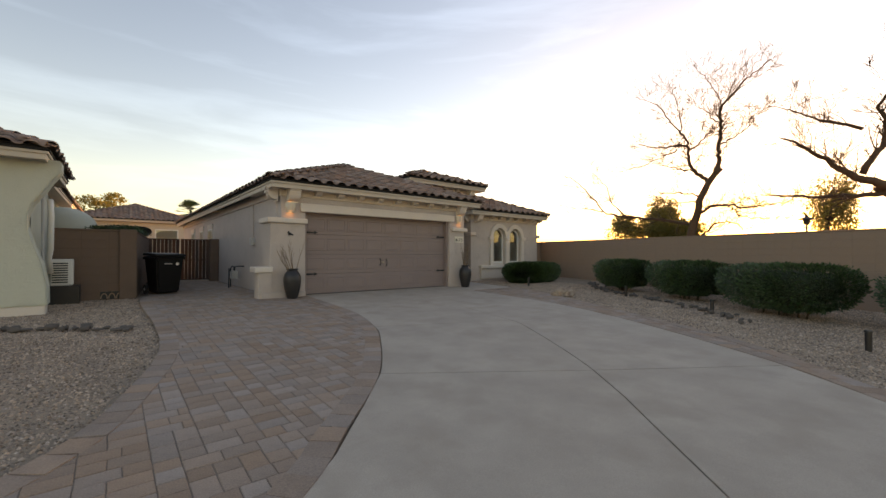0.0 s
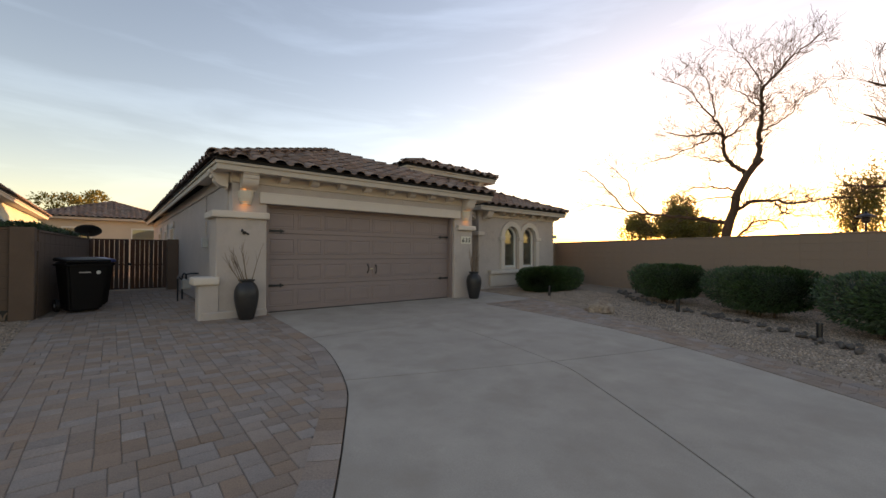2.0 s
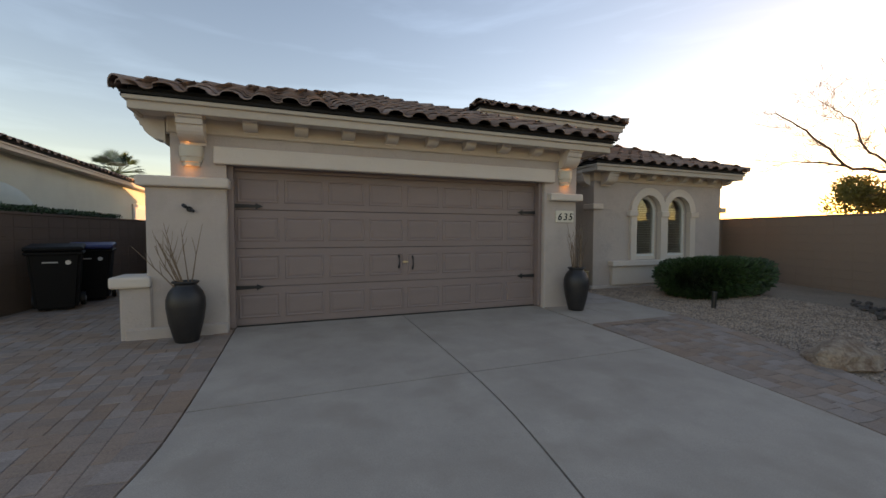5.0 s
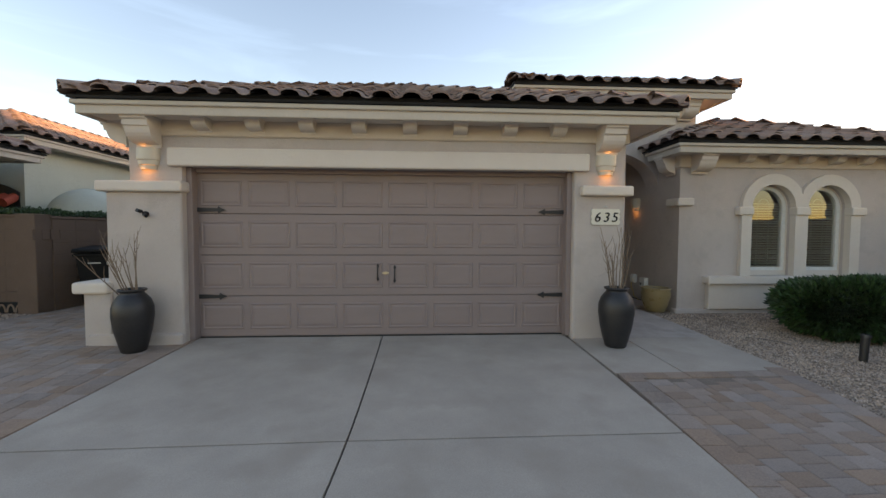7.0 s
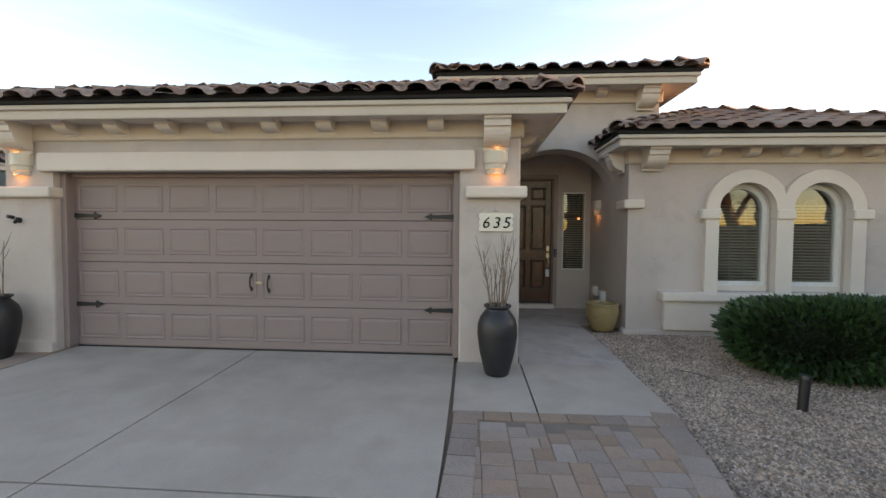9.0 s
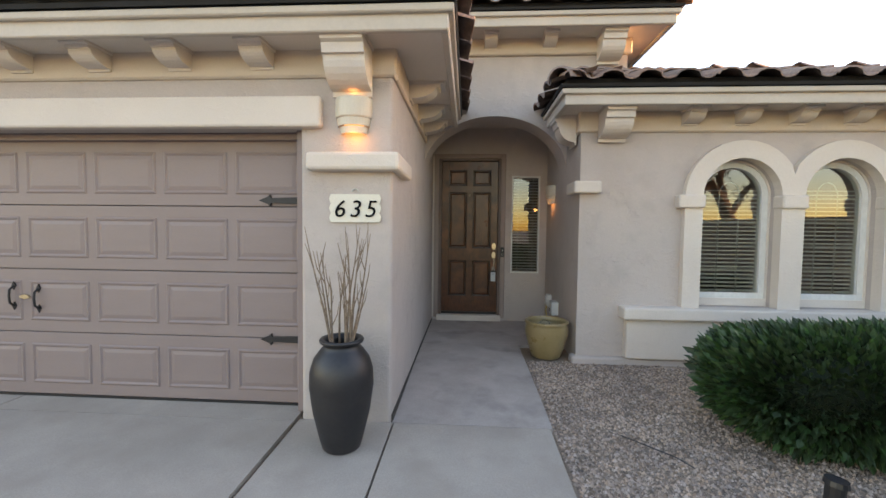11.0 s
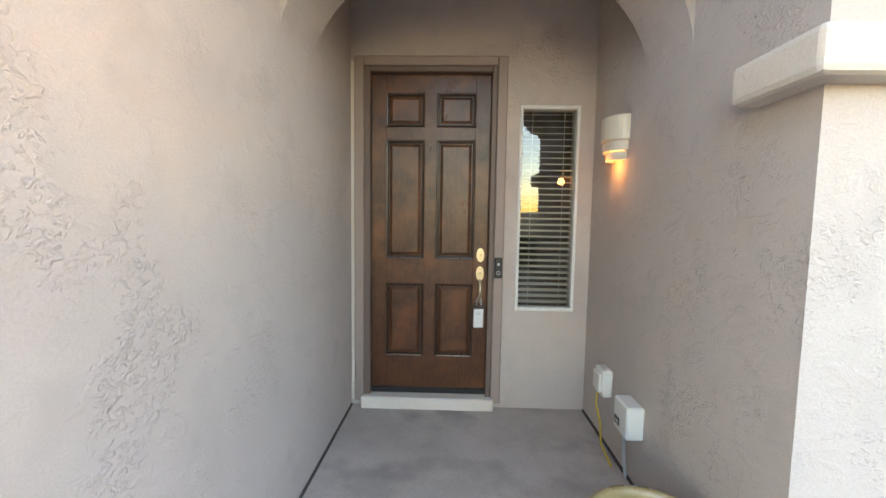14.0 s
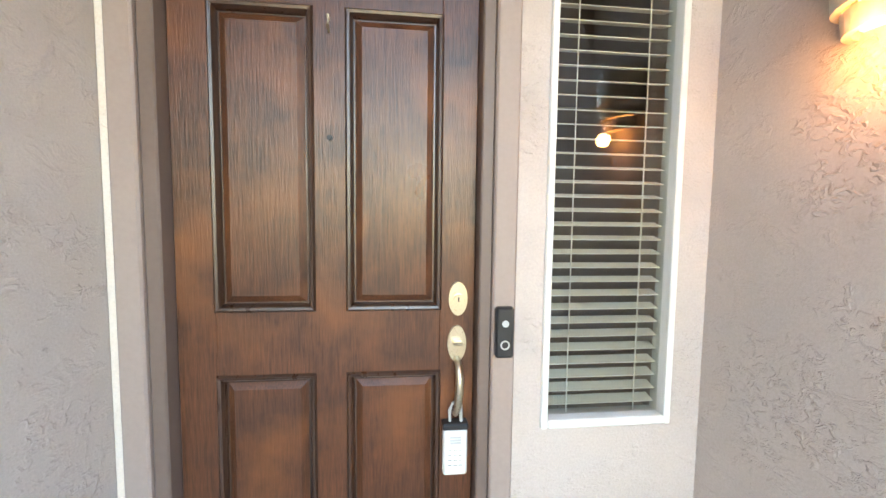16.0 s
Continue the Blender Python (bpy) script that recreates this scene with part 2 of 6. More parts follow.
DOORTRIM = material("taupe door casing", (0.275, 0.211, 0.186), (0.307, 0.237, 0.205), 0.55, 3, 60, 0.05, 0.002, grain=0.05)
JAMB = material("dark brown door jamb", (0.13, 0.092, 0.076), (0.16, 0.114, 0.094), 0.5, 3, 60, 0.05, 0.002, grain=0.06)
NEIGH = stucco("pale green grey stucco", (0.4472, 0.4600, 0.3870), (0.4988, 0.5152, 0.4320))
# dark brown on every room surface stands in for dim indoor light
ROOM = plain("room wall with painted dimness", (0.16, 0.13, 0.10), 0.9)
BLIND = plain("white blind slat", (0.80, 0.79, 0.74), 0.5)

# thin sunlit leaves pass some light through
ln, ll = LEAF_DRY.node_tree.nodes, LEAF_DRY.node_tree.links
l_t, l_m = ln.new("ShaderNodeBsdfTranslucent"), ln.new("ShaderNodeMixShader")
l_t.inputs["Color"].default_value, l_m.inputs[0].default_value = (0.26, 0.21, 0.05, 1), 0.55
ll.new(ln["Principled BSDF"].outputs[0], l_m.inputs[1]), ll.new(l_t.outputs[0], l_m.inputs[2]), ll.new(l_m.outputs[0], ln["Material Output"].inputs["Surface"])

GLASS = bpy.data.materials.new("window glass")
GLASS.use_nodes = True
gn, gl = GLASS.node_tree.nodes, GLASS.node_tree.links
g_t, g_g, g_m = gn.new("ShaderNodeBsdfTransparent"), gn.new("ShaderNodeBsdfGlossy"), gn.new("ShaderNodeMixShader")
g_t.inputs["Color"].default_value = (0.8, 0.84, 0.8, 1)
g_g.inputs["Roughness"].default_value = 0.01
g_f = gn.new("ShaderNodeFresnel")
g_f.inputs["IOR"].default_value = 2.15
gl.new(g_f.outputs[0], g_m.inputs[0]), gl.new(g_t.outputs[0], g_m.inputs[1]), gl.new(g_g.outputs[0], g_m.inputs[2])
gl.new(g_m.outputs[0], gn["Material Output"].inputs["Surface"])


# ---- mesh helpers ----
def thing(name, loc=(0, 0, 0), label="", category="", group="", kind=""):
    e = new(name)
    e.location = loc
    e.empty_display_size = 0.1
    return tagged(e, label, category, group, kind)


def base_of(ob):
    p = Vector((0, 0, 0))
    while ob:
        p += ob.location
        ob = ob.parent
    return p


def part(name, bm, mat, parent=None, label="", smooth=False, at=None):
    """One mesh object. The bmesh is in world metres; at: its own origin."""
    org = Vector(at) if at is not None else base_of(parent)
    me = bpy.data.meshes.new(name)
    bmesh.ops.translate(bm, verts=bm.verts, vec=-org)
    bm.to_mesh(me)
    bm.free()
    me.materials.append(mat)
    if smooth:
        me.polygons.foreach_set("use_smooth", [True] * len(me.polygons))
    ob = new(name, me)
    if parent:
        ob.parent = parent
    ob.location = org - base_of(parent)
    if label:
        ob["label"] = label
    return ob


def single(name, bm, mat, loc, label, category, group="", kind="", smooth=False):
    return tagged(part(name, bm, mat, None, "", smooth, loc), label, category, group, kind)


def bx(bm, x0, x1, y0, y1, z0, z1, bev=0.0, rz=0.0, seg=1):
    """A box, edges softened by bev, turned about its centre."""
    t = bmesh.new()
    bmesh.ops.create_cube(t, size=1)
    bmesh.ops.scale(t, vec=(abs(x1 - x0), abs(y1 - y0), abs(z1 - z0)), verts=t.verts)
    if bev:
        bmesh.ops.bevel(t, geom=t.edges[:], offset=bev, segments=seg, affect="EDGES", profile=0.5)
    if rz:
        bmesh.ops.rotate(t, cent=(0, 0, 0), matrix=Matrix.Rotation(radians(rz), 3, "Z"), verts=t.verts)
    bmesh.ops.translate(t, vec=((x0 + x1) / 2, (y0 + y1) / 2, (z0 + z1) / 2), verts=t.verts)
    merge(bm, t)
    return bm


def merge(bm, t):
    me = bpy.data.meshes.new("tmp")
    t.to_mesh(me)
    t.free()
    bm.from_mesh(me)
    bpy.data.meshes.remove(me)


def box(*a, **k):
    return bx(bmesh.new(), *a, **k)


def prism(bm, pts, axis, a, b):
    """A closed polygon of (p, q) pushed along an axis from a to b. x: (y, z), y: (x, z), z: (x, y)."""
    def at(p, w):
        return {"x": (w, p[0], p[1]), "y": (p[0], w, p[1]), "z": (p[0], p[1], w)}[axis]
    lo, hi = [bm.verts.new(at(p, a)) for p in pts], [bm.verts.new(at(p, b)) for p in pts]
    n = len(pts)
    faces = [bm.faces.new(lo), bm.faces.new(hi[::-1])]
    for i in range(n):
        faces.append(bm.faces.new((lo[i], hi[i], hi[(i + 1) % n], lo[(i + 1) % n])))
    bmesh.ops.recalc_face_normals(bm, faces=faces)
    return bm


def strip_prism(bm, outer, inner, axis, a, b):
    """A band between two lines of equal length, pushed along an axis (an arch, a frame)."""
    for i in range(len(outer) - 1):
        prism(bm, [outer[i], outer[i + 1], inner[i + 1], inner[i]], axis, a, b)
    bmesh.ops.remove_doubles(bm, verts=bm.verts, dist=0.0005)
    return bm


def lathe(bm, prof, cx, cy, seg=36):
    rings = []
    for r, z in prof:
        rings.append([bm.verts.new((cx + r * math.cos(2 * math.pi * i / seg), cy + r * math.sin(2 * math.pi * i / seg), z)) for i in range(seg)])
    for a, b in zip(rings, rings[1:]):
        for i in range(seg):
            bm.faces.new((a[i], a[(i + 1) % seg], b[(i + 1) % seg], b[i]))
    if prof[0][0] > 0.0001:
        bm.faces.new(rings[0][::-1])
    if prof[-1][0] > 0.0001:
        bm.faces.new(rings[-1])
    bmesh.ops.recalc_face_normals(bm, faces=bm.faces)
    return bm


def tube(bm, pts, radii, seg=6):
    """A round bar along points, tapering."""
    pts = [Vector(p) for p in pts]
    rings = []
    for i, p in enumerate(pts):
        d = (pts[min(i + 1, len(pts) - 1)] - pts[max(i - 1, 0)]).normalized()
        u = d.cross(Vector((0.31, 0.17, 0.93))).normalized()
        v = d.cross(u)
        r = radii[i] if hasattr(radii, "__len__") else radii
        rings.append([bm.verts.new(p + r * (math.cos(2 * math.pi * k / seg) * u + math.sin(2 * math.pi * k / seg) * v)) for k in range(seg)])
    for a, b in zip(rings, rings[1:]):
        for k in range(seg):
            bm.faces.new((a[k], a[(k + 1) % seg], b[(k + 1) % seg], b[k]))
    bm.faces.new(rings[0][::-1]), bm.faces.new(rings[-1])
    return bm


def mesh_from(name, verts, faces, mat, parent=None, loc=(0, 0, 0), smooth=False):
    me = bpy.data.meshes.new(name)
    me.from_pydata(verts, [], faces)
    me.materials.append(mat)
    if smooth:
        me.polygons.foreach_set("use_smooth", [True] * len(me.polygons))
    ob = new(name, me)
    ob.location = loc
    if parent:
        ob.parent = parent
    return ob


def gz(y):
    """Height of the ground: the drive rises gently to the house."""
    return 0.12 + 0.0295 * min(max(y, -5.0), 11.5)


def spline(pts, n):
    """n points evenly along a smooth line through pts."""
    pts = [Vector((*p, 0)) if len(p) == 2 else Vector(p) for p in pts]
    out = []
    for i in range(len(pts) - 1):
        p0, p1, p2, p3 = pts[max(i - 1, 0)], pts[i], pts[i + 1], pts[min(i + 2, len(pts) - 1)]
        for k in range(12):
            t = k / 12
            out.append(0.5 * ((2 * p1) + (p2 - p0) * t + (2 * p0 - 5 * p1 + 4 * p2 - p3) * t * t + (3 * p1 - p0 - 3 * p2 + p3) * t ** 3))
    out.append(pts[-1])
    d = [0]
    for a, b in zip(out, out[1:]):
        d.append(d[-1] + (b - a).length)
    res = []
    for k in range(n):
        s = d[-1] * k / (n - 1)
        j = max(i for i in range(len(d)) if d[i] <= s + 1e-9)
        j = min(j, len(out) - 2)
        f = (s - d[j]) / max(d[j + 1] - d[j], 1e-9)
        res.append(out[j].lerp(out[j + 1], f))
    return res


def inside_many(c, poly):
    """inside() for many places at once."""
    r = np.zeros(len(c), bool)
    for i in range(len(poly)):
        a, b = poly[i], poly[i - 1]
        if a[1] != b[1]:
            r ^= ((a[1] > c[:, 1]) != (b[1] > c[:, 1])) & (c[:, 0] < (b[0] - a[0]) * (c[:, 1] - a[1]) / (b[1] - a[1]) + a[0])
    return r


def inside(p, poly):
    x, y, r = p[0], p[1], False
    for i in range(len(poly)):
        a, b = poly[i], poly[i - 1]
        if (a[1] > y) != (b[1] > y) and x < (b[0] - a[0]) * (y - a[1]) / (b[1] - a[1]) + a[0]:
            r = not r
    return r


# ---- ground ----
LEFT_EDGE = [(-6.0, -3.2), (-3.2, -0.9), (-1.0, 0.75), (0.82, 2.18), (1.3, 2.71), (2.22, 3.77), (3.03, 5.15), (3.36, 5.85), (3.69, 7.0), (3.81, 7.96), (3.90, 10.56)]
MID_LINE = [(-2.6, -5.0), (2.69, 0.75), (4.24, 2.48), (5.5, 4.4), (5.80, 5.05), (6.1, 6.6), (6.22, 7.97), (6.24, 10.56)]
RIGHT_EDGE = [(1.2, -5.6), (4.4, -1.2), (5.61, 0.31), (6.38, 1.18), (7.29, 2.73), (8.05, 4.40), (8.5, 5.95), (8.66, 7.96), (8.68, 10.56)]
PAVE_LEFT = [(-7.0, -1.2), (-3.0, 1.3), (-1.4, 2.6), (-0.36, 3.54), (0.11, 4.69), (0.46, 6.2), (0.52, 8.2), (0.45, 10.5), (0.50, 11.9)]
PAVE_RIGHT = [(2.0, -5.2), (5.0, -0.9), (6.08, 0.33), (7.61, 2.02), (8.85, 4.48), (9.75, 6.5), (10.35, 8.0), (10.56, 9.18)]


def ground_sheet():
    """One sheet to the horizon, following the rise of the lot."""
    ys = [-3000, -400, -80, -20, -5, -2, 0, 2, 4, 6, 8, 10, 11.5, 14, 20, 60, 400, 3000]
    xs = [-3000, -400, -80, -30, -12, -6, -3, 0, 3, 6, 9, 12, 15, 18, 24, 60, 400, 3000]
    verts = [(x, y, gz(y) - 0.035) for y in ys for x in xs]
    n = len(xs)
    faces = [(j * n + i, j * n + i + 1, (j + 1) * n + i + 1, (j + 1) * n + i) for j in range(len(ys) - 1) for i in range(n - 1)]
    return tagged(mesh_from("ground", verts, faces, GROUND), "tan decomposed granite ground reaching the horizon", "ground", kind="structure")


ground_sheet()


def slab_patch(name, a, b, mat, parent, top=0.0, gap=0.008, thick=0.12):
    """A concrete slab between two side lines of equal length."""
    bm = bmesh.new()
    n, k = len(a), 8
    grid = []
    for p, q in zip(a, b):
        w = (q - p).length
        row = []
        for j in range(k + 1):
            f = (gap + (w - 2 * gap) * j / k) / w
            c = p.lerp(q, f)
            row.append(bm.verts.new((c.x, c.y, gz(c.y) + top)))
        grid.append(row)
    for i in range(n - 1):
        for j in range(k):
            bm.faces.new((grid[i][j], grid[i][j + 1], grid[i + 1][j + 1], grid[i + 1][j]))
    bmesh.ops.recalc_face_normals(bm, faces=bm.faces)
    if sum(f.normal.z for f in bm.faces) < 0:
        bmesh.ops.reverse_faces(bm, faces=bm.faces)
    edge = [e for e in bm.edges if e.is_boundary]
    ex = bmesh.ops.extrude_edge_only(bm, edges=edge)
    bmesh.ops.translate(bm, vec=(0, 0, -thick), verts=[v for v in ex["geom"] if isinstance(v, bmesh.types.BMVert)])
    return part(name, bm, mat, parent)


def cut(line, y0, y1, n, y0b=None):
    """The stretch of a line nearest to two end points, as n points."""
    fine = spline(line, 400)
    i = min(range(400), key=lambda k: (fine[k].xy - Vector(y0)).length)
    j = min(range(400), key=lambda k: (fine[k].xy - Vector(y1)).length)
    return [fine[i + (j - i) * k // (n - 1)].copy() for k in range(n)]


driveway = tagged(thing("driveway"), "pale broom-finished concrete driveway in large jointed slabs", "driveway", kind="structure")
STATIONS = [((-6, -3.2), (-2.6, -5.0), (1.2, -5.6)), ((2.22, 3.77), (4.24, 2.48), (6.38, 1.18)), ((3.45, 5.9), (5.80, 5.05), (8.05, 4.40)), ((3.86, 7.96), (6.22, 7.97), (8.66, 7.96)), ((3.90, 10.30), (6.24, 10.30), (8.68, 10.30)), ((3.90, 10.56), (6.24, 10.56), (8.68, 10.56))]


def pull(line, d=0.008):
    """Draw a line's two ends in, to leave a joint."""
    line[0] = line[0] + (line[1] - line[0]).normalized() * d
    line[-1] = line[-1] + (line[-2] - line[-1]).normalized() * d
    return line


for s0, s1 in zip(STATIONS, STATIONS[1:]):
    l, m, r = (pull(cut(ln, s0[i], s1[i], 14)) for i, ln in enumerate((LEFT_EDGE, MID_LINE, RIGHT_EDGE)))
    slab_patch("slab", l, m, CONCRETE, driveway)
    slab_patch("slab", m, r, CONCRETE, driveway)
bm = bmesh.new()
bed = spline(LEFT_EDGE, 60), spline(RIGHT_EDGE, 60)
v0, v1 = [bm.verts.new((p.x + 0.01, p.y, gz(p.y) - 0.022)) for p in bed[0]], [bm.verts.new((p.x - 0.01, p.y, gz(p.y) - 0.022)) for p in bed[1]]
for i in range(59):
    bm.faces.new((v0[i], v1[i], v1[i + 1], v0[i + 1]))
part("joint_filler", bm, JOINT, driveway)

walkway = tagged(thing("walkway"), "smooth grey concrete walkway leading to the front door", "walkway", kind="structure")
def line(x, y0, y1, n=6):
    return [Vector((x, y0 + (y1 - y0) * i / (n - 1), 0)) for i in range(n)]
slab_patch("slab", line(8.70, 9.12, 10.31), line(9.42, 9.12, 10.31), CONCRETE, walkway, 0.0)
slab_patch("slab", line(9.42, 9.12, 10.31), [Vector((10.58, y, 0)) for y in (9.14, 9.4, 9.6, 9.8, 10.0, 10.31)], CONCRETE, walkway, 0.0)
slab_patch("slab", line(9.40, 10.32, 12.33), line(10.60, 10.32, 12.33), PORCH, walkway, 0.0)
slab_patch("slab", line(9.38, 12.342, 13.70), line(11.16, 12.342, 13.70), PORCH, walkway, 0.0)
part("joint_filler", box(8.75, 10.56, 9.2, 13.7, 0.2, 0.372), JOINT, walkway)

# ---- house ----
HOUSE = tagged(thing("house", (6.3, 14, 0.45)), "single-storey taupe stucco house with clay tile hip roofs", "house", kind="structure")
WY, RY = 10.32, 11.86


def wall(name, label, *boxes):
    bm = bmesh.new()
    for b in boxes:
        bx(bm, *b, bev=0.03 if len(boxes) == 1 else 0.0, seg=3)
    ob = part(name, bm, STUCCO, HOUSE, label)
    return ob


wall("garage_front_wall", "taupe stucco wall round the garage door",
     (3.23, 3.84, WY, WY + 0.3, 0.2, 3.22), (3.84, 8.80, WY - 0.003, WY + 0.3, 2.60, 3.22))
wall("entry_side_wall", "smooth stucco wall beside the walkway", (8.72, 9.40, WY, 13.95, 0.2, 3.22))
wall("pilaster", "low stucco pilaster with a cream cap", (2.96, 3.843, WY - 0.03, WY + 0.62, 0.2, 2.29))
wall("garage_side_wall", "long stucco side wall", (3.2, 3.4, WY + 0.3, 28, 0.2, 3.22))
wall("entry_side_wall", "smooth stucco wall beside the walkway", (9.0, 9.399, 12.5, 13.9, 3.19, 3.6), (9.0, 9.1, 12.5, 12.6, 3.0, 3.5))
wall("wing_corner_wall", "stucco wall of the entry alcove", (11.155, 11.35, RY + 0.25, 13.9, 0.2, 3.6), (11.3, 11.4, 13, 13.1, 0.2, 3.6))
wall("back_wall", "stucco rear wall", (3.2, 15.4, 27.8, 28, 0.2, 3.2))
wall("wing_side_wall", "stucco end wall of the right wing", (15.2, 15.4, RY + 0.25, 28, 0.2, 3.2))

# small low pier in front of the left pilaster
part("low_pier", box(2.69, 3.02, 10.26, 10.62, 0.2, 1.07, bev=0.02), STUCCO, HOUSE)
part("pier_foot", box(2.74, 3.84, 10.235, 10.60, 0.2, 0.56, bev=0.02), STUCCO, HOUSE)
part("pier_cap", box(2.60, 3.02, 10.20, 10.70, 1.05, 1.19, bev=0.03, seg=2), TRIM, HOUSE, "cream stucco cap")
part("pilaster_cap", box(2.88, 3.88, 10.22, 11.0, 2.28, 2.41, bev=0.025, seg=2), TRIM, HOUSE, "cream stucco cap")
part("pilaster_cap", box(8.79, 9.465, 10.22, 10.89, 2.28, 2.41, bev=0.025, seg=2), TRIM, HOUSE, "cream stucco cap")
part("lintel", box(3.70, 8.89, 10.25, 10.34, 2.59, 2.81, bev=0.02, seg=2), TRIM, HOUSE, "cream stucco lintel over the garage")
part("cornice_band", box(3.20, 9.43, 10.285, 10.4, 2.95, 3.20, bev=0.015), BAND, HOUSE, "cream band under the eaves")
part("cornice_band", box(9.36, 9.43, 10.4, 12.55, 2.95, 3.20, bev=0.012), BAND, HOUSE)
part("cornice_band", box(3.16, 3.23, 10.4, 28, 2.95, 3.20, bev=0.012), STUCCO, HOUSE)
part("cornice_band", box(11.12, 15.43, RY - 0.035, RY + 0.08, 2.92, 3.17, bev=0.015), BAND, HOUSE)
part("cornice_band", box(11.12, 11.19, RY + 0.08, 12.45, 2.92, 3.17, bev=0.012), BAND, HOUSE)
part("wall_foot", box(11.10, 15.42, RY - 0.05, RY + 0.1, 0.2, 0.50, bev=0.02), STUCCO, HOUSE)
part("wall_cap", box(11.07, 11.365, RY - 0.09, 12.12, 2.27, 2.40, bev=0.022, seg=2), TRIM, HOUSE, "cream stucco cap")
part("wall_cap", box(15.3, 15.52, RY - 0.09, 12.28, 2.27, 2.40, bev=0.022, seg=2), TRIM, HOUSE, "cream stucco cap")

# right wing front wall with two arched openings
WIN = [12.80, 13.815]
HALF, SPRING, SILL = 0.40, 2.25, 1.07


def arc(cx, cz, r, n=16, rz=None):
    return [(cx + r * math.cos(math.pi * (1 - i / n)), cz + (rz or r) * math.sin(math.pi * (1 - i / n))) for i in range(n + 1)]


bm = bmesh.new()
for x0, x1 in ((11.155, WIN[0] - HALF), (WIN[0] + HALF, WIN[1] - HALF), (WIN[1] + HALF, 15.4)):
    prism(bm, [(x0, 0.2), (x1, 0.2), (x1, 3.2), (x0, 3.2)], "y", RY, RY + 0.25)
for c in WIN:
    prism(bm, [(c - HALF, 0.2), (c + HALF, 0.2), (c + HALF, SILL), (c - HALF, SILL)], "y", RY, RY + 0.25)
    lo = arc(c, SPRING, HALF)
    for a, b in zip(lo, lo[1:]):
        prism(bm, [a, b, (b[0], 3.2), (a[0], 3.2)], "y", RY, RY + 0.25)
bmesh.ops.remove_doubles(bm, verts=bm.verts, dist=0.0005)
part("wing_front_wall", bm, STUCCO, HOUSE, "stucco wall with two arched windows")
# window surrounds, sill and apron
for c in WIN:
    bm = bmesh.new()
    o = [(c - 0.575, SILL - 0.02)] + arc(c, SPRING, 0.575) + [(c + 0.575, SILL - 0.02)]
    i = [(c - HALF + 0.006, SILL - 0.02)] + arc(c, SPRING, HALF - 0.006) + [(c + HALF - 0.006, SILL - 0.02)]
    lim = (WIN[0] + WIN[1]) / 2
    o = [(min(p[0], lim) if c == WIN[0] else max(p[0], lim), p[1]) for p in o]
    strip_prism(bm, o, i, "y", RY - 0.07, RY + 0.04)
    part("window_surround", bm, TRIM, HOUSE, "cream arched stucco surround")
for x0, x1 in ((12.15, 12.42), (13.18, 13.44), (14.20, 14.47)):
    part("impost", box(x0, x1, RY - 0.105, RY + 0.05, 2.12, 2.26, bev=0.02, seg=2), TRIM, HOUSE)
part("window_sill", box(11.60, 14.95, RY - 0.17, RY + 0.1, 0.94, 1.07, bev=0.02, seg=2), TRIM, HOUSE, "cream sill below both windows")
part("apron", box(11.66, 14.90, RY - 0.085, RY + 0.03, 0.50, 0.94, bev=0.012), TRIM, HOUSE)

# entry arch
bm = bmesh.new()
ax, hw, sp, rise = 10.27, 0.885, 2.60, 0.68
lo = [(ax + hw * math.cos(math.pi * (1 - i / 28)), sp + rise * math.sin(math.pi * (1 - i / 28))) for i in range(29)]
for a, b in zip(lo, lo[1:]):
    prism(bm, [a, b, (b[0], 4.32), (a[0], 4.32)], "y", 12.50, 12.90)
prism(bm, [(8.7, 3.2), (9.385, 3.2), (9.385, 4.32), (8.7, 4.32)], "y", 12.50, 12.90)
prism(bm, [(11.155, 3.2), (11.85, 3.2), (11.85, 4.32), (11.155, 4.32)], "y", 12.50, 12.90)
bmesh.ops.remove_doubles(bm, verts=bm.verts, dist=0.0005)
part("entry_arch", bm, STUCCO, HOUSE, "stucco arch over the entry", smooth=False)
wall("tower_wall", "raised stucco entry tower", (8.7, 8.9, 12.9, 16, 3.2, 4.32), (11.65, 11.85, 12.9, 16, 3.2, 4.32), (8.7, 11.85, 15.8, 16, 3.2, 4.32))
part("cornice_band", box(8.66, 11.89, 12.45, 12.56, 4.00, 4.23, bev=0.015), BAND, HOUSE)
part("ceiling", box(9.38, 11.16, 12.9, 13.7, 3.42, 3.5), STUCCO, HOUSE)
# alcove back wall with door and sidelight openings
DY = 13.68
wall("alcove_wall", "stucco wall round the front door", (9.18, 9.46, DY, DY + 0.2, 0.2, 3.5), (10.45, 10.62, DY, DY + 0.2, 0.2, 3.5), (11.05, 11.35, DY, DY + 0.2, 0.2, 3.5),
     (9.46, 10.45, DY, DY + 0.2, 2.99, 3.5), (9.46, 10.45, DY, DY + 0.2, 0.2, 0.50), (10.62, 11.05, DY, DY + 0.2, 0.2, 1.21), (10.62, 11.05, DY, DY + 0.2, 2.70, 3.5))
# rooms behind the glass, their dimness put into the dark brown colour
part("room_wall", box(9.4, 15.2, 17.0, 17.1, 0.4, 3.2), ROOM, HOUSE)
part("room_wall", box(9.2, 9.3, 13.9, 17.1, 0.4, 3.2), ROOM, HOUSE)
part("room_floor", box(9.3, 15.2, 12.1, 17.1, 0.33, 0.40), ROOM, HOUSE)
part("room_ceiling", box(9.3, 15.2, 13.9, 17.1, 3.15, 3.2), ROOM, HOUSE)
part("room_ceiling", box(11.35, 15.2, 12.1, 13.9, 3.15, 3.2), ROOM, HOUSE)


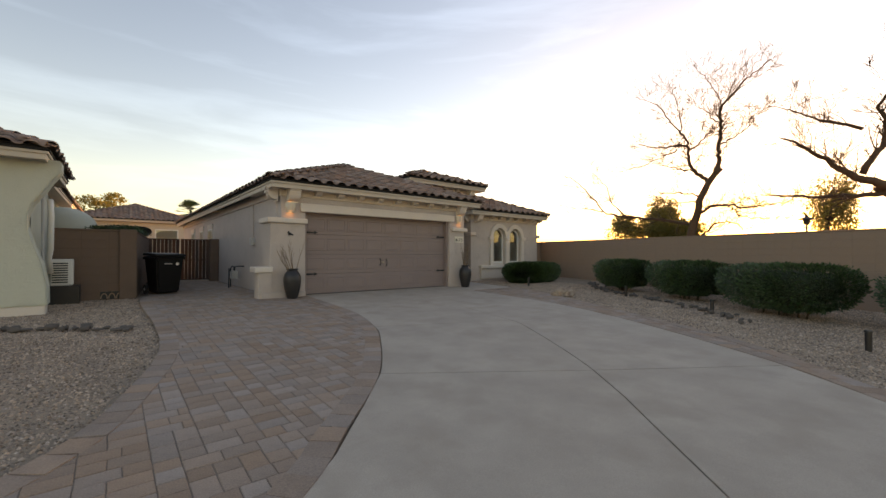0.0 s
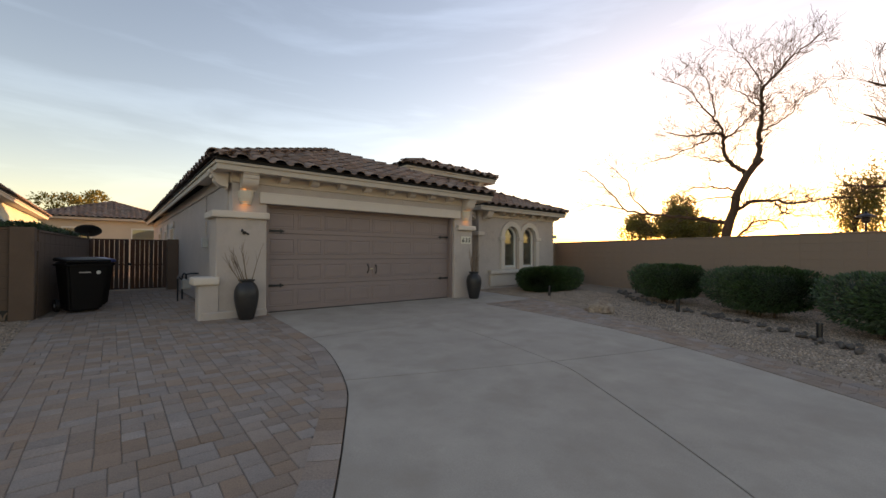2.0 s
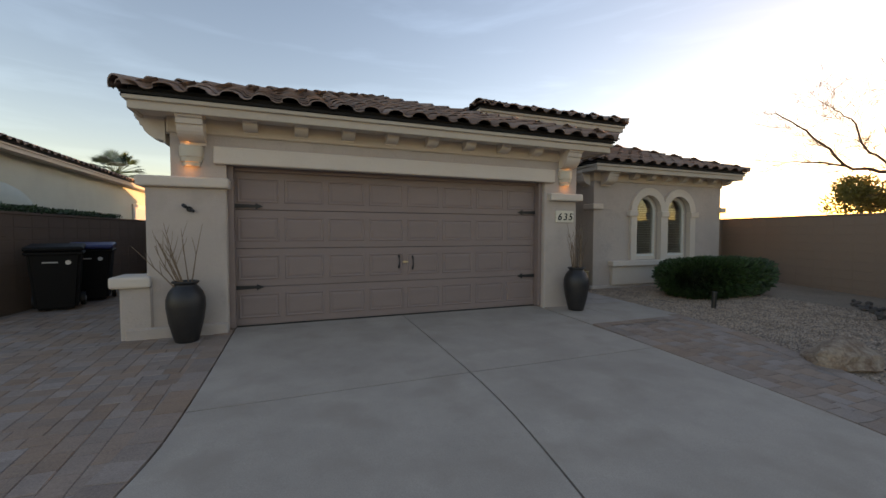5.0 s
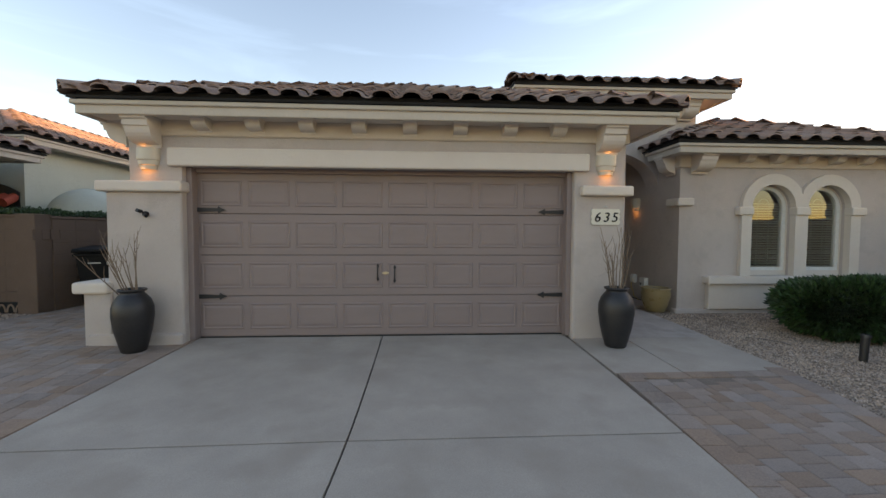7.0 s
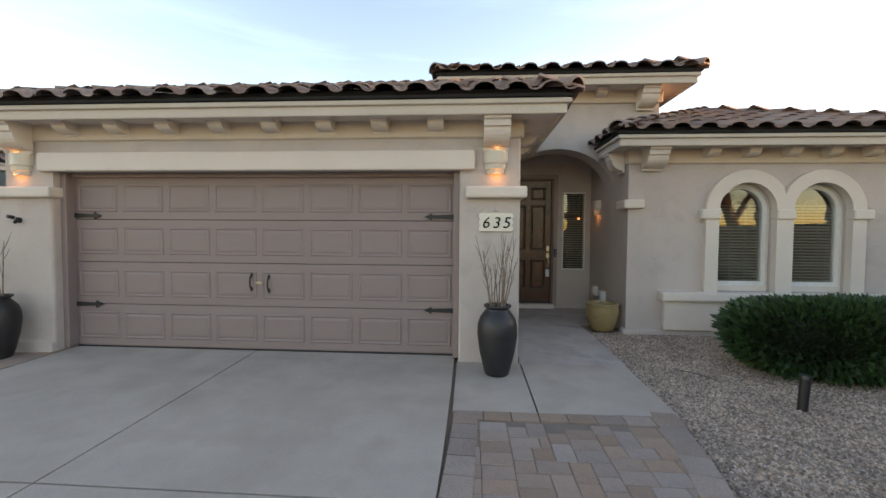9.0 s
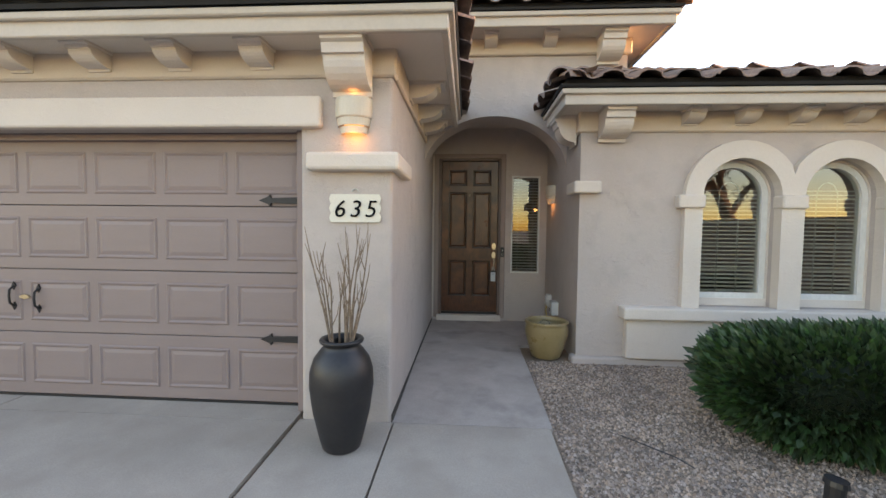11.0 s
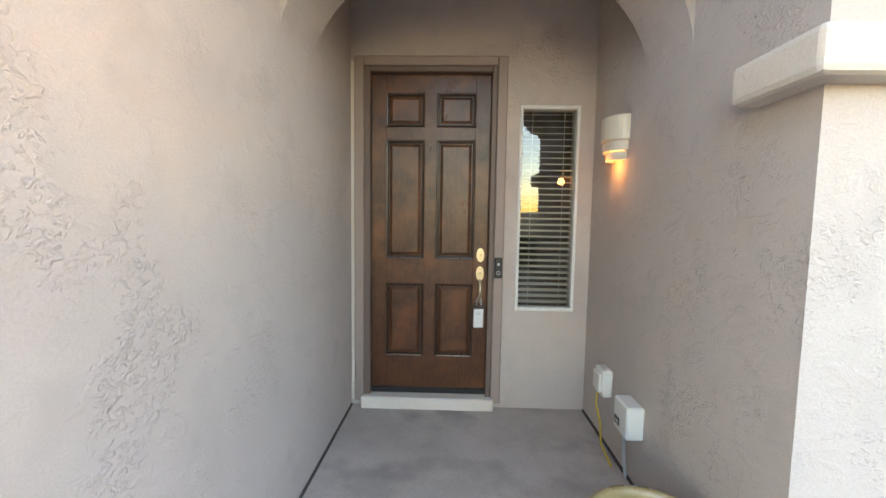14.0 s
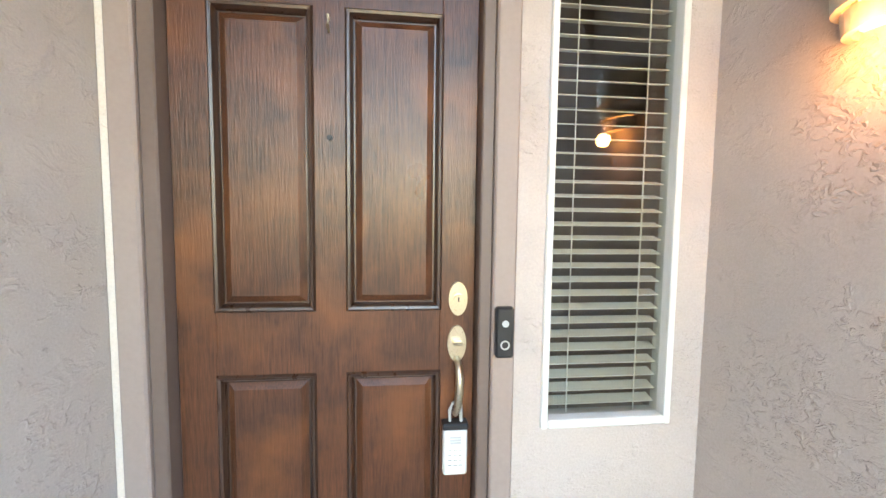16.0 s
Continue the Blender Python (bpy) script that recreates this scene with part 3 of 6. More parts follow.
# ---- roofs ----
def scroll(depth, height, steps=7):
    """Side outline of a corbel: straight at the wall and top, stepped then curved below."""
    pts = [(0, 0), (-depth, 0), (-depth, -height * 0.22), (-depth * 0.9, -height * 0.26), (-depth * 0.86, -height * 0.42)]
    for i in range(steps + 1):
        a = math.pi / 2 * i / steps
        pts.append((-depth * 0.86 * math.cos(a) * 0.82 - 0.02, -height * 0.42 - height * 0.48 * math.sin(a)))
    pts += [(-0.02, -height), (0, -height)]
    return pts


def corbel(x, y, z, w, depth, height, turn=0.0):
    """A scrolled bracket whose back stands on a wall; turned about its back."""
    bm = bmesh.new()
    prism(bm, scroll(depth, height), "x", -w / 2, w / 2)
    bx(bm, -w / 2 - 0.012, w / 2 + 0.012, -depth - 0.012, 0.0, -0.05, 0.0, bev=0.005)
    bmesh.ops.rotate(bm, cent=(0, 0, 0), matrix=Matrix.Rotation(radians(turn), 3, "Z"), verts=bm.verts)
    bmesh.ops.translate(bm, vec=(x, y, z), verts=bm.verts)
    return part("corbel", bm, TRIM, HOUSE)


for i in range(8):
    corbel(4.14 + 0.617 * i, 10.29, 3.17, 0.17, 0.22, 0.17)
for x in (3.49, 9.12):
    corbel(x, 10.29, 3.17, 0.28, 0.29, 0.37)
for y in (11.0, 11.65, 12.2):
    corbel(9.43, y, 3.17, 0.16, 0.30, 0.19, 90)
for y in (10.5,):
    corbel(3.17, y, 3.17, 0.26, 0.30, 0.34, -90)
corbel(11.46, RY - 0.03, 3.15, 0.28, 0.30, 0.34)
for i in range(7):
    corbel(12.25 + 0.535 * i, RY - 0.03, 3.15, 0.16, 0.22, 0.17)
corbel(11.13, 12.08, 3.15, 0.24, 0.24, 0.34, -90)
corbel(11.60, 12.46, 4.21, 0.26, 0.30, 0.34)
for x in (10.9, 10.2, 9.5):
    corbel(x, 12.46, 4.21, 0.15, 0.22, 0.15)


def tile_mesh(w, l):
    """One barrel tile: an S in section, thick at its lower lip. Its foot is at the origin, up the slope is +y."""
    n = 9
    prof = []
    for i in range(n):
        t = i / (n - 1)
        if t < 0.62:
            a = math.pi * (t / 0.62)
            prof.append((-w / 2 + w * 0.62 * (1 - math.cos(a)) / 2, 0.058 * math.sin(a) + 0.006))
        else:
            a = math.pi * (t - 0.62) / 0.38
            prof.append((-w / 2 + w * (0.62 + 0.38 * (t - 0.62) / 0.38), 0.006 - 0.022 * math.sin(a)))
    v, f = [], []
    for y, lift in ((0, 0.035), (l, 0.0)):
        for th in (0.0, -0.016):
            v += [(x, y, z + lift + th) for x, z in prof]
    for i in range(n - 1):
        f += [(i, i + 1, 2 * n + i + 1, 2 * n + i), (i, n + i, n + i + 1, i + 1)]
    return v, f


TV, TF = tile_mesh(0.345, 0.46)
TILE_MESH = bpy.data.meshes.new("tile")
TILE_MESH.from_pydata(TV, [], TF)
TILE_MESH.materials.append(TILE_PIECE)
TILE_MESH.polygons.foreach_set("use_smooth", [True] * len(TILE_MESH.polygons))


def roof_face(parent, a, b, top, slope, singles=0):
    """Tiles over a roof face. a, b: the ends of its eave; top: ridge end points in order from b's side to a's; slope: rise over run."""
    a, b = Vector(a), Vector(b)
    u = (b - a).normalized()
    h = Vector((-u.y, u.x, 0))
    up = (h + Vector((0, 0, slope))).normalized()
    nrm = u.cross(up).normalized()
    poly3 = [a, b] + [Vector(p) for p in top]
    poly = [((p - a).dot(u), (p - a).dot(up)) for p in poly3]
    m3 = Matrix((u, up, nrm)).transposed()
    width, reach = (b - a).length, max(p[1] for p in poly)
    cols, rows = int(width / 0.33), int(reach / 0.36) + 1
    step = width / cols
    V, F = [], []
    rng = random.Random(int(width * 100))
    arr = np.array(TV)
    for r in range(rows):
        for c in range(cols):
            px, py = (c + 0.5) * step, r * 0.36 - 0.07
            if r and not inside((px, py + 0.2), poly):
                continue
            if not r and not (inside((px, 0.02), poly)):
                continue
            jig = Vector((rng.uniform(-0.006, 0.006), rng.uniform(-0.02, 0.02), rng.uniform(0, 0.008)))
            o = a + m3 @ (Vector((px, py, 0.015)) + jig)
            rot = m3 @ Matrix.Rotation(rng.uniform(-0.02, 0.02), 3, "Z")
            if r < singles:
                ob = new("roof_tile", TILE_MESH)
                ob.parent = parent
                ob.matrix_basis = Matrix.Translation(o - base_of(parent)) @ rot.to_4x4()
            else:
                k = len(V)
                V += [tuple(o - base_of(parent) + rot @ Vector(p)) for p in TV]
                F += [tuple(k + i for i in f) for f in TF]
    if V:
        ob = mesh_from("tile_field", V, F, TILE, parent, smooth=True)
        ob["kind"] = "stuff"
    bm = bmesh.new()
    bm.faces.new([bm.verts.new(p - nrm * 0.012) for p in poly3])
    ex = bmesh.ops.extrude_face_region(bm, geom=bm.faces[:])
    bmesh.ops.translate(bm, vec=-nrm * 0.03, verts=[v for v in ex["geom"] if isinstance(v, bmesh.types.BMVert)])
    part("roof_deck", bm, FELT, parent)


def ridge_caps(parent, p, q):
    """Half-round caps laid along a hip or ridge."""
    p, q = Vector(p), Vector(q)
    n = max(int((q - p).length / 0.36), 1)
    d = (q - p) / n
    V, F = [], []
    side = d.cross(Vector((0, 0, 1))).normalized()
    up = side.cross(d).normalized()
    off = base_of(parent)
    for i in range(n):
        for k, (s, r) in enumerate(((-0.06, 0.125), (1.05, 0.10))):
            for th in (0, -0.018):
                for j in range(9):
                    a = math.pi * j / 8
                    V.append(tuple(p + d * (i + s) - off + side * ((r + th) * math.cos(a) * 1.1) + up * ((r + th) * math.sin(a) + 0.02 - 0.02 * k)))
        o = i * 36
        for j in range(8):
            F += [(o + j, o + j + 1, o + 18 + j + 1, o + 18 + j), (o + j, o + 9 + j, o + 9 + j + 1, o + j + 1)]
    ob = mesh_from("ridge_tiles", V, F, TILE, parent, smooth=True)
    ob["kind"] = "stuff"


def hip_roof(name, label, x0, x1, y0, y1, z, slope, front=1, cut_right=None, cut_left=None):
    """A hip roof with its ridge along the longer side, boxed eaves with a moulded fascia."""
    r = thing(name, ((x0 + x1) / 2, (y0 + y1) / 2, z), label, "roof", kind="structure")
    half = min(x1 - x0, y1 - y0) / 2
    if y1 - y0 >= x1 - x0:
        cx = (x0 + x1) / 2
        ra, rb = (cx, y0 + half, z + half * slope), (cx, y1 - half, z + half * slope)
        faces = [((x0, y0, z), (x1, y0, z), [ra]), ((x1, y0, z), (x1, y1, z), [rb, ra]), ((x1, y1, z), (x0, y1, z), [rb]), ((x0, y1, z), (x0, y0, z), [ra, rb])]
    else:
        cy = (y0 + y1) / 2
        ra, rb = (x0 + half, cy, z + half * slope), (x1 - half, cy, z + half * slope)
        faces = [((x0, y0, z), (x1, y0, z), [rb, ra]), ((x1, y0, z), (x1, y1, z), [rb]), ((x1, y1, z), (x0, y1, z), [ra, rb]), ((x0, y1, z), (x0, y0, z), [ra])]
    if cut_right:
        yc, xc = cut_right
        zc = z + (x1 - xc) * slope
        faces[1] = ((x1, y0, z), (x1, yc, z), [(xc, yc, zc), (xc, y1 - half, zc), rb, ra])
    if cut_left:
        yc, xc = cut_left
        zc = z + (xc - x0) * slope
        faces[3] = ((x0, yc, z), (x0, y0, z), [ra, rb, (xc, y1 - half, zc), (xc, yc, zc)])
    yr, yl = (cut_right[0] if cut_right else y1), (cut_left[0] if cut_left else y1)
    for i, (a, b, t) in enumerate(faces):
        roof_face(r, a, b, t, slope, singles=front if i == 0 else 0)
    for c in ((x0, y0, z), (x0, y1, z), (x1, y0, z), (x1, y1, z)):
        e = ra if (Vector(c) - Vector(ra)).length < (Vector(c) - Vector(rb)).length else rb
        ridge_caps(r, c, e)
    if (Vector(ra) - Vector(rb)).length > 0.3:
        ridge_caps(r, ra, rb)
    # fascia, crown strip and soffit
    f = 0.055
    for nm, i, t, z0, z1, mt in (("fascia", f, 0.05, z - 0.20, z - 0.055, FASCIA), ("crown_strip", f - 0.035, 0.04, z - 0.10, z - 0.05, FASCIA), ("bird_stop", f + 0.01, 0.03, z - 0.05, z + 0.06, FELT)):
        for bxs in ((x0 + i, x1 - i, y0 + i, y0 + i + t), (x0 + i, x1 - i, y1 - i - t, y1 - i), (x0 + i, x0 + i + t, y0 + i + t, yl - i - t), (x1 - i - t, x1 - i, y0 + i + t, yr - i - t)):
            part(nm, box(bxs[0], bxs[1], bxs[2], bxs[3], z0, z1, bev=0.008), mt, r)
    part("soffit", box(x0 + 0.1, x1 - 0.1, y0 + 0.1, min(yl, yr) - 0.1, z - 0.17, z - 0.14), TRIM, r)
    return r


hip_roof("garage_roof", "brown clay barrel tile hip roof over the garage", 2.85, 9.87, 9.91, 28.3, 3.31, 0.375, 2, cut_right=(12.50, 8.75))
hip_roof("entry_tower_roof", "small brown tile hip roof over the entry tower", 8.30, 12.27, 12.03, 16.4, 4.36, 0.34, 2)
hip_roof("wing_roof", "brown clay tile hip roof over the right wing", 10.83, 15.75, 11.42, 28.3, 3.30, 0.375, 2, cut_left=(12.50, 11.80))
part("corner_bead", box(9.402, 9.428, DY - 0.014, DY + 0.01, 0.5, 3.0, bev=0.004), TRIM, HOUSE, "pale painted corner bead")
part("base_gap", box(9.40, 9.412, 10.34, 13.66, 0.40, 0.472), JOINT, HOUSE, "dark gap along the wall's foot")
part("base_gap", box(11.142, 11.155, 12.36, 13.66, 0.40, 0.472), JOINT, HOUSE)


# ---- boundary walls ----
def block_wall(name, label, p, q, z0, z1, t=0.2, piers=(), paint=BLOCK):
    """A rendered block wall from p to q with coursed blocks and a flat cap."""
    p, q = Vector((*p, 0)), Vector((*q, 0))
    d = q - p
    L, ang = d.length, math.degrees(math.atan2(d.y, d.x))
    w = thing(name, (p.x, p.y, z0), label, "block wall", kind="structure")
    w.rotation_euler = (0, 0, radians(ang))
    n = max(int(L / 0.41), 1)
    courses = int((z1 - z0 - 0.05) / 0.205)
    me = bpy.data.meshes.new("block")
    b = bmesh.new()
    bx(b, 0, L / n - 0.006, -t / 2, t / 2, 0, 0.2, bev=0.006)
    b.to_mesh(me), b.free()
    me.materials.append(paint)
    def local(nm, bm, mat, lab=""):
        m = bpy.data.meshes.new(nm)
        bm.to_mesh(m), bm.free()
        m.materials.append(mat)
        o = new(nm, m)
        o.parent = w
        return o
    local("core", box(0.0, L, -t / 2 + 0.004, t / 2 - 0.004, -0.3, z1 - z0 - 0.03), paint)
    top = z1 - z0 - 0.05
    for c in range(courses):
        for i in range(n):
            o = new("block", me)
            o.parent = w
            o.location = (L / n * i, 0, top - 0.205 * (c + 1))
    local("wall_cap", box(-0.02, L + 0.02, -t / 2 - 0.012, t / 2 + 0.012, top, z1 - z0, bev=0.01), paint)
    for s in piers:
        local("pier", box(s - 0.16, s + 0.16, -t / 2 - 0.06, t / 2 + 0.06, -0.3, z1 - z0 + 0.01, bev=0.01), paint)
    return w


block_wall("boundary_wall", "tall tan block wall along the lot boundary", (17.35, 13.2), (13.6, -3.6), gz(6) - 0.25, 2.17)
block_wall("boundary_wall_far", "tan block wall closing the side yard", (15.4, 13.1), (17.25, 13.1), 0.4, 2.15)
block_wall("side_wall", "brown block wall with a corner pier", (-1.05, 12.35), (0.40, 12.35), 0.42, 2.07, piers=(1.33,), paint=SIDEBLOCK)
block_wall("side_wall_return", "brown block wall running back to the gate", (0.36, 12.5), (0.9, 17.9), 0.42, 2.05, paint=SIDEBLOCK)

for i in range(4):
    y = 12.16 + 0.15 * i
    x = 0.46 + (y - 12.5) * 0.1
    single("accent_block", box(x - 0.02, x + 0.012, y, y + 0.15 - 0.02, 1.65, 1.65 + 0.18, bev=0.006, rz=-5.7), SIDEBLOCK, (x, y, 1.65), "split-faced brown accent block set in the wall", "block", "accent blocks in the wall")

# ---- neighbour ----
NB = thing("neighbour_house", (-4, 16, 0.42), "pale stucco neighbouring house with a tile roof", "house", kind="structure")
part("wall", box(-9, -1.25, 10.35, 10.6, 0.1, 3.25, bev=0.02), NEIGH, NB)
part("wall", box(-1.45, -1.2, 10.6, 13.2, 0.1, 3.25, bev=0.02), NEIGH, NB)
bm = bmesh.new()
prof = [(-1.6, 0.55), (-0.92, 0.55), (-0.93, 0.9), (-1.0, 1.3), (-1.12, 1.65), (-1.2, 1.95), (-1.2, 2.2), (-1.14, 2.4), (-1.0, 2.62), (-0.88, 2.85), (-0.76, 3.02), (-0.76, 3.22), (-1.6, 3.22)]
prism(bm, prof, "y", 10.28, 10.75)
bmesh.ops.bevel(bm, geom=bm.edges[:], offset=0.02, segments=2, affect="EDGES")
part("buttress", bm, NEIGH, NB, "curved stucco buttress at the corner")
part("foot", box(-9, -0.95, 10.30, 10.7, 0.1, 0.56, bev=0.02), TRIM, NB)
hip_roof("neighbour_roof", "brown tile hip roof of the neighbouring house", -9.5, -0.88, 9.9, 14.0, 3.36, 0.375, 0)
part("rear_wall", box(-9, -1.9, 14.6, 35.5, 0.1, 3.75), NEIGH, NB)
nw = part("window", box(-1.905, -1.84, 26.4, 28.6, 2.0, 3.0, bev=0.01), TRIM, NB, "small side window under a cream head")
part("pane", box(-1.842, -1.832, 26.5, 28.5, 2.0, 2.8), GREY, nw)
# no opening is cut: a thin black sheet on the wall paints its shade
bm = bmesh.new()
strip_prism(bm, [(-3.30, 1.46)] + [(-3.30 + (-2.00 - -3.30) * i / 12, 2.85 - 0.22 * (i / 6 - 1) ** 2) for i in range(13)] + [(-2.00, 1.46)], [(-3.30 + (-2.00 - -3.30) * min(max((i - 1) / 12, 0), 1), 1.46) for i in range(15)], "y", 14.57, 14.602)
part("patio_shade_sheet", bm, DARK, NB, "flat dark sheet standing in for a shaded patio opening")
for i in range(7):
    w = (-2.00 - -3.30) / 7
    part("ledge_tile", tube(bmesh.new(), [(-3.30 + w * (i + 0.5), 14.30, 2.48 - 0.09), (-3.30 + w * (i + 0.5), 14.58, 2.48 + 0.05)], [w * 0.55, w * 0.5], 10), REDTILE, NB, "red clay ledge tile")
hip_roof("neighbour_rear_roof", "low tile roof behind the side wall", -9.6, -1.45, 14.15, 36.2, 3.85, 0.36, 0)

# ---- gate ----
GATE = thing("gate", (2.0, 17.8, 0.46), "double gate of dark brown wooden slats in a steel frame", "gate")
for x0, x1 in ((0.98, 1.91), (1.95, 2.88)):
    fr = bmesh.new()
    for b in ((x0, x1, 2.02, 2.06), (x0, x1, 0.52, 0.56), (x0, x1, 1.25, 1.29)):
        bx(fr, b[0], b[1], 17.82, 17.86, b[2], b[3])
    bx(fr, x0, x0 + 0.04, 17.82, 17.86, 0.52, 2.06), bx(fr, x1 - 0.04, x1, 17.82, 17.86, 0.52, 2.06)
    part("gate_frame", fr, IRON, GATE)
    for i in range(8):
        w = (x1 - x0) / 8
        part("slat", box(x0 + w * i + 0.006, x0 + w * (i + 1) - 0.006, 17.79, 17.815, 0.53, 2.05, bev=0.003), GATEWOOD, GATE)
part("latch", box(1.885, 1.975, 17.77, 17.80, 1.25, 1.33, bev=0.004), IRON, GATE)

tagged(part("gate_pier", box(2.89, 3.19, 17.68, 17.98, 0.3, 2.08, bev=0.01), SIDEBLOCK, None, "", False, (3.04, 17.83, 0.4)), "square brown rendered pier beside the gate", "pier", kind="structure")

# ---- garage door ----
GD = thing("garage_door", (6.28, 10.55, 0.45), "closed taupe sectional garage door with raised panels", "garage door", kind="structure")
gx0, gx1, gz0, gz1, gy = 3.90, 8.66, 0.445, 2.56, 10.53
sec, col = (gz1 - gz0) / 4, (gx1 - gx0) / 8
for r in range(4):
    s = part("section", box(gx0, gx1, gy, gy + 0.045, gz0 + sec * r + 0.003, gz0 + sec * (r + 1) - 0.003, bev=0.004), GARAGE, GD)
    for c in range(8):
        x0, x1 = gx0 + col * c + 0.034, gx0 + col * (c + 1) - 0.034
        z0, z1 = gz0 + sec * r + 0.096, gz0 + sec * (r + 1) - 0.096
        bm = bmesh.new()
        o = [(x0, z0), (x1, z0), (x1, z1), (x0, z1)]
        ring = [[bm.verts.new((p[0] + (cx - p[0]) * 0 + sx * k, gy - h, p[1] + sz * k)) for p, sx, sz in zip(o, (1, -1, -1, 1), (1, 1, -1, -1))] for cx in (0,) for k, h in ((0, 0.0005), (0.010, 0.009), (0.017, 0.009), (0.030, 0.001), (0.034, 0.001), (0.062, 0.007))]
        for a, b in zip(ring, ring[1:]):
            for i in range(4):
                bm.faces.new((a[i], a[(i + 1) % 4], b[(i + 1) % 4], b[i]))
        bm.faces.new(ring[-1])
        bmesh.ops.recalc_face_normals(bm, faces=bm.faces)
        part("panel", bm, GARAGE, GD)
for nm, b in (("jamb", (3.84, 3.91, 10.40, 10.58, 0.44, 2.60)), ("jamb", (8.655, 8.72, 10.40, 10.58, 0.44, 2.60)), ("head_stop", (3.91, 8.655, 10.47, 10.58, 2.545, 2.60))):
    part(nm, box(*b, bev=0.006), GARAGE, GD)
part("bottom_seal", box(3.91, 8.655, 10.52, 10.58, 0.425, 0.447), DARK, GD)
part("backing", box(3.84, 8.72, 10.58, 10.62, 0.3, 2.6), DARK, GD)


def strap(x0, x1, z):
    """A wrought strap hinge with a spear point at x1."""
    bm = bmesh.new()
    s = 1 if x1 > x0 else -1
    L = abs(x1 - x0)
    pts = [(0, -0.028), (L * 0.72, -0.019), (L * 0.74, -0.045), (L * 0.80, -0.028), (L, 0), (L * 0.80, 0.028), (L * 0.74, 0.045), (L * 0.72, 0.019), (0, 0.028)]
    prism(bm, [(x0 + s * p, z + q) for p, q in pts], "y", gy - 0.024, gy - 0.004)
    return part("strap_hinge", bm, IRON, GD, "black wrought strap hinge")


for z in (2.08, 0.97):
    strap(gx0 + 0.01, gx0 + 0.36, z), strap(gx1 - 0.01, gx1 - 0.36, z)


def pull_handle(x, z0, z1):
    bm = bmesh.new()
    tube(bm, [(x, gy - 0.012, z1 - 0.03), (x, gy - 0.045, z1 - 0.06), (x, gy - 0.05, (z0 + z1) / 2), (x, gy - 0.045, z0 + 0.06), (x, gy - 0.012, z0 + 0.03)], 0.009, 8)
    for z in (z0 + 0.03, z1 - 0.03):
        prism(bm, [(x - 0.018, z), (x, z - 0.035), (x + 0.018, z), (x, z + 0.035)], "y", gy - 0.016, gy - 0.004)
    return part("pull_handle", bm, IRON, GD, "black wrought pull handle")


pull_handle(6.18, 1.16, 1.39), pull_handle(6.40, 1.14, 1.37)
bm = bmesh.new()
prism(bm, [(6.235, 1.262), (6.28, 1.25), (6.325, 1.262), (6.325, 1.275), (6.28, 1.287), (6.235, 1.275)], "y", gy - 0.022, gy - 0.004)
part("lock_handle", bm, BRASS, GD, "small metal lock handle")

# ---- windows ----
GY = RY + 0.14


def arched_window(c, name):
    w = thing(name, (c, GY, SILL), "white vinyl arched window with lowered blinds", "window", kind="structure")
    inn, z0 = 0.318, 1.215
    o = [(c - HALF + 0.004, SILL + 0.002)] + arc(c, SPRING, HALF - 0.004, 20) + [(c + HALF - 0.004, SILL + 0.002)]
    m = [(c - inn - 0.06, SILL + 0.002)] + arc(c, SPRING, inn + 0.06, 20) + [(c + inn + 0.06, SILL + 0.002)]
    n = [(c - inn - 0.06, z0 - 0.06)] + m[1:-1] + [(c + inn + 0.06, z0 - 0.06)]
    k = [(c - inn, z0 - 0.06)] + arc(c, SPRING, inn, 20) + [(c + inn, z0 - 0.06)]
    i = [(c - inn, z0)] + arc(c, SPRING, inn, 20) + [(c + inn, z0)]
    bm = bmesh.new()
    strip_prism(bm, o, m, "y", GY - 0.045, GY + 0.06)
    bx(bm, c - inn - 0.06, c + inn + 0.06, GY - 0.045, GY + 0.06, SILL + 0.002, z0 - 0.06)
    part("reveal", bm, TRIM, w)
    bm = bmesh.new()
    strip_prism(bm, n, k, "y", GY - 0.03, GY + 0.05)
    bx(bm, c - inn, c + inn, GY - 0.03, GY + 0.05, z0 - 0.06, z0)
    part("window_frame", bm, WHITE, w)
    bm = bmesh.new()
    f = bm.faces.new([bm.verts.new((p[0], GY + 0.005, p[1])) for p in i])
    f.normal_update()
    if f.normal.y > 0:
        f.normal_flip()
    g = part("pane", bm, GLASS, w)
    g.visible_shadow = False
    for x in (-0.106, 0.106):
        part("glazing_bar", box(c + x - 0.004, c + x + 0.004, GY + 0.010, GY + 0.018, z0, SPRING + 0.02), WHITE, w)
    bm = bmesh.new()
    strip_prism(bm, arc(c, SPRING + 0.02, 0.110, 14, 0.15), arc(c, SPRING + 0.02, 0.102, 14, 0.142), "y", GY + 0.010, GY + 0.018)
    part("glazing_bar", bm, WHITE, w, "small arched glazing bar")
    for z in (1.47, 1.73, 1.99, 2.25):
        part("glazing_bar", box(c - inn, c + inn, GY + 0.020, GY + 0.028, z - 0.0035, z + 0.0035), WHITE, w)
    sl = bpy.data.meshes.new("slat")
    b = bmesh.new()
    bx(b, -inn - 0.02, inn + 0.02, -0.022, 0.022, -0.0015, 0.0015)
    bmesh.ops.rotate(b, cent=(0, 0, 0), matrix=Matrix.Rotation(radians(18), 3, "X"), verts=b.verts)
    b.to_mesh(sl), b.free()
    sl.materials.append(BLIND)
    for q in range(26):
        s = new("slat", sl)
        s.parent = w
        s.location = Vector((c, GY + 0.055, z0 + 0.015 + 0.044 * q)) - Vector((c, GY, SILL))
    return w


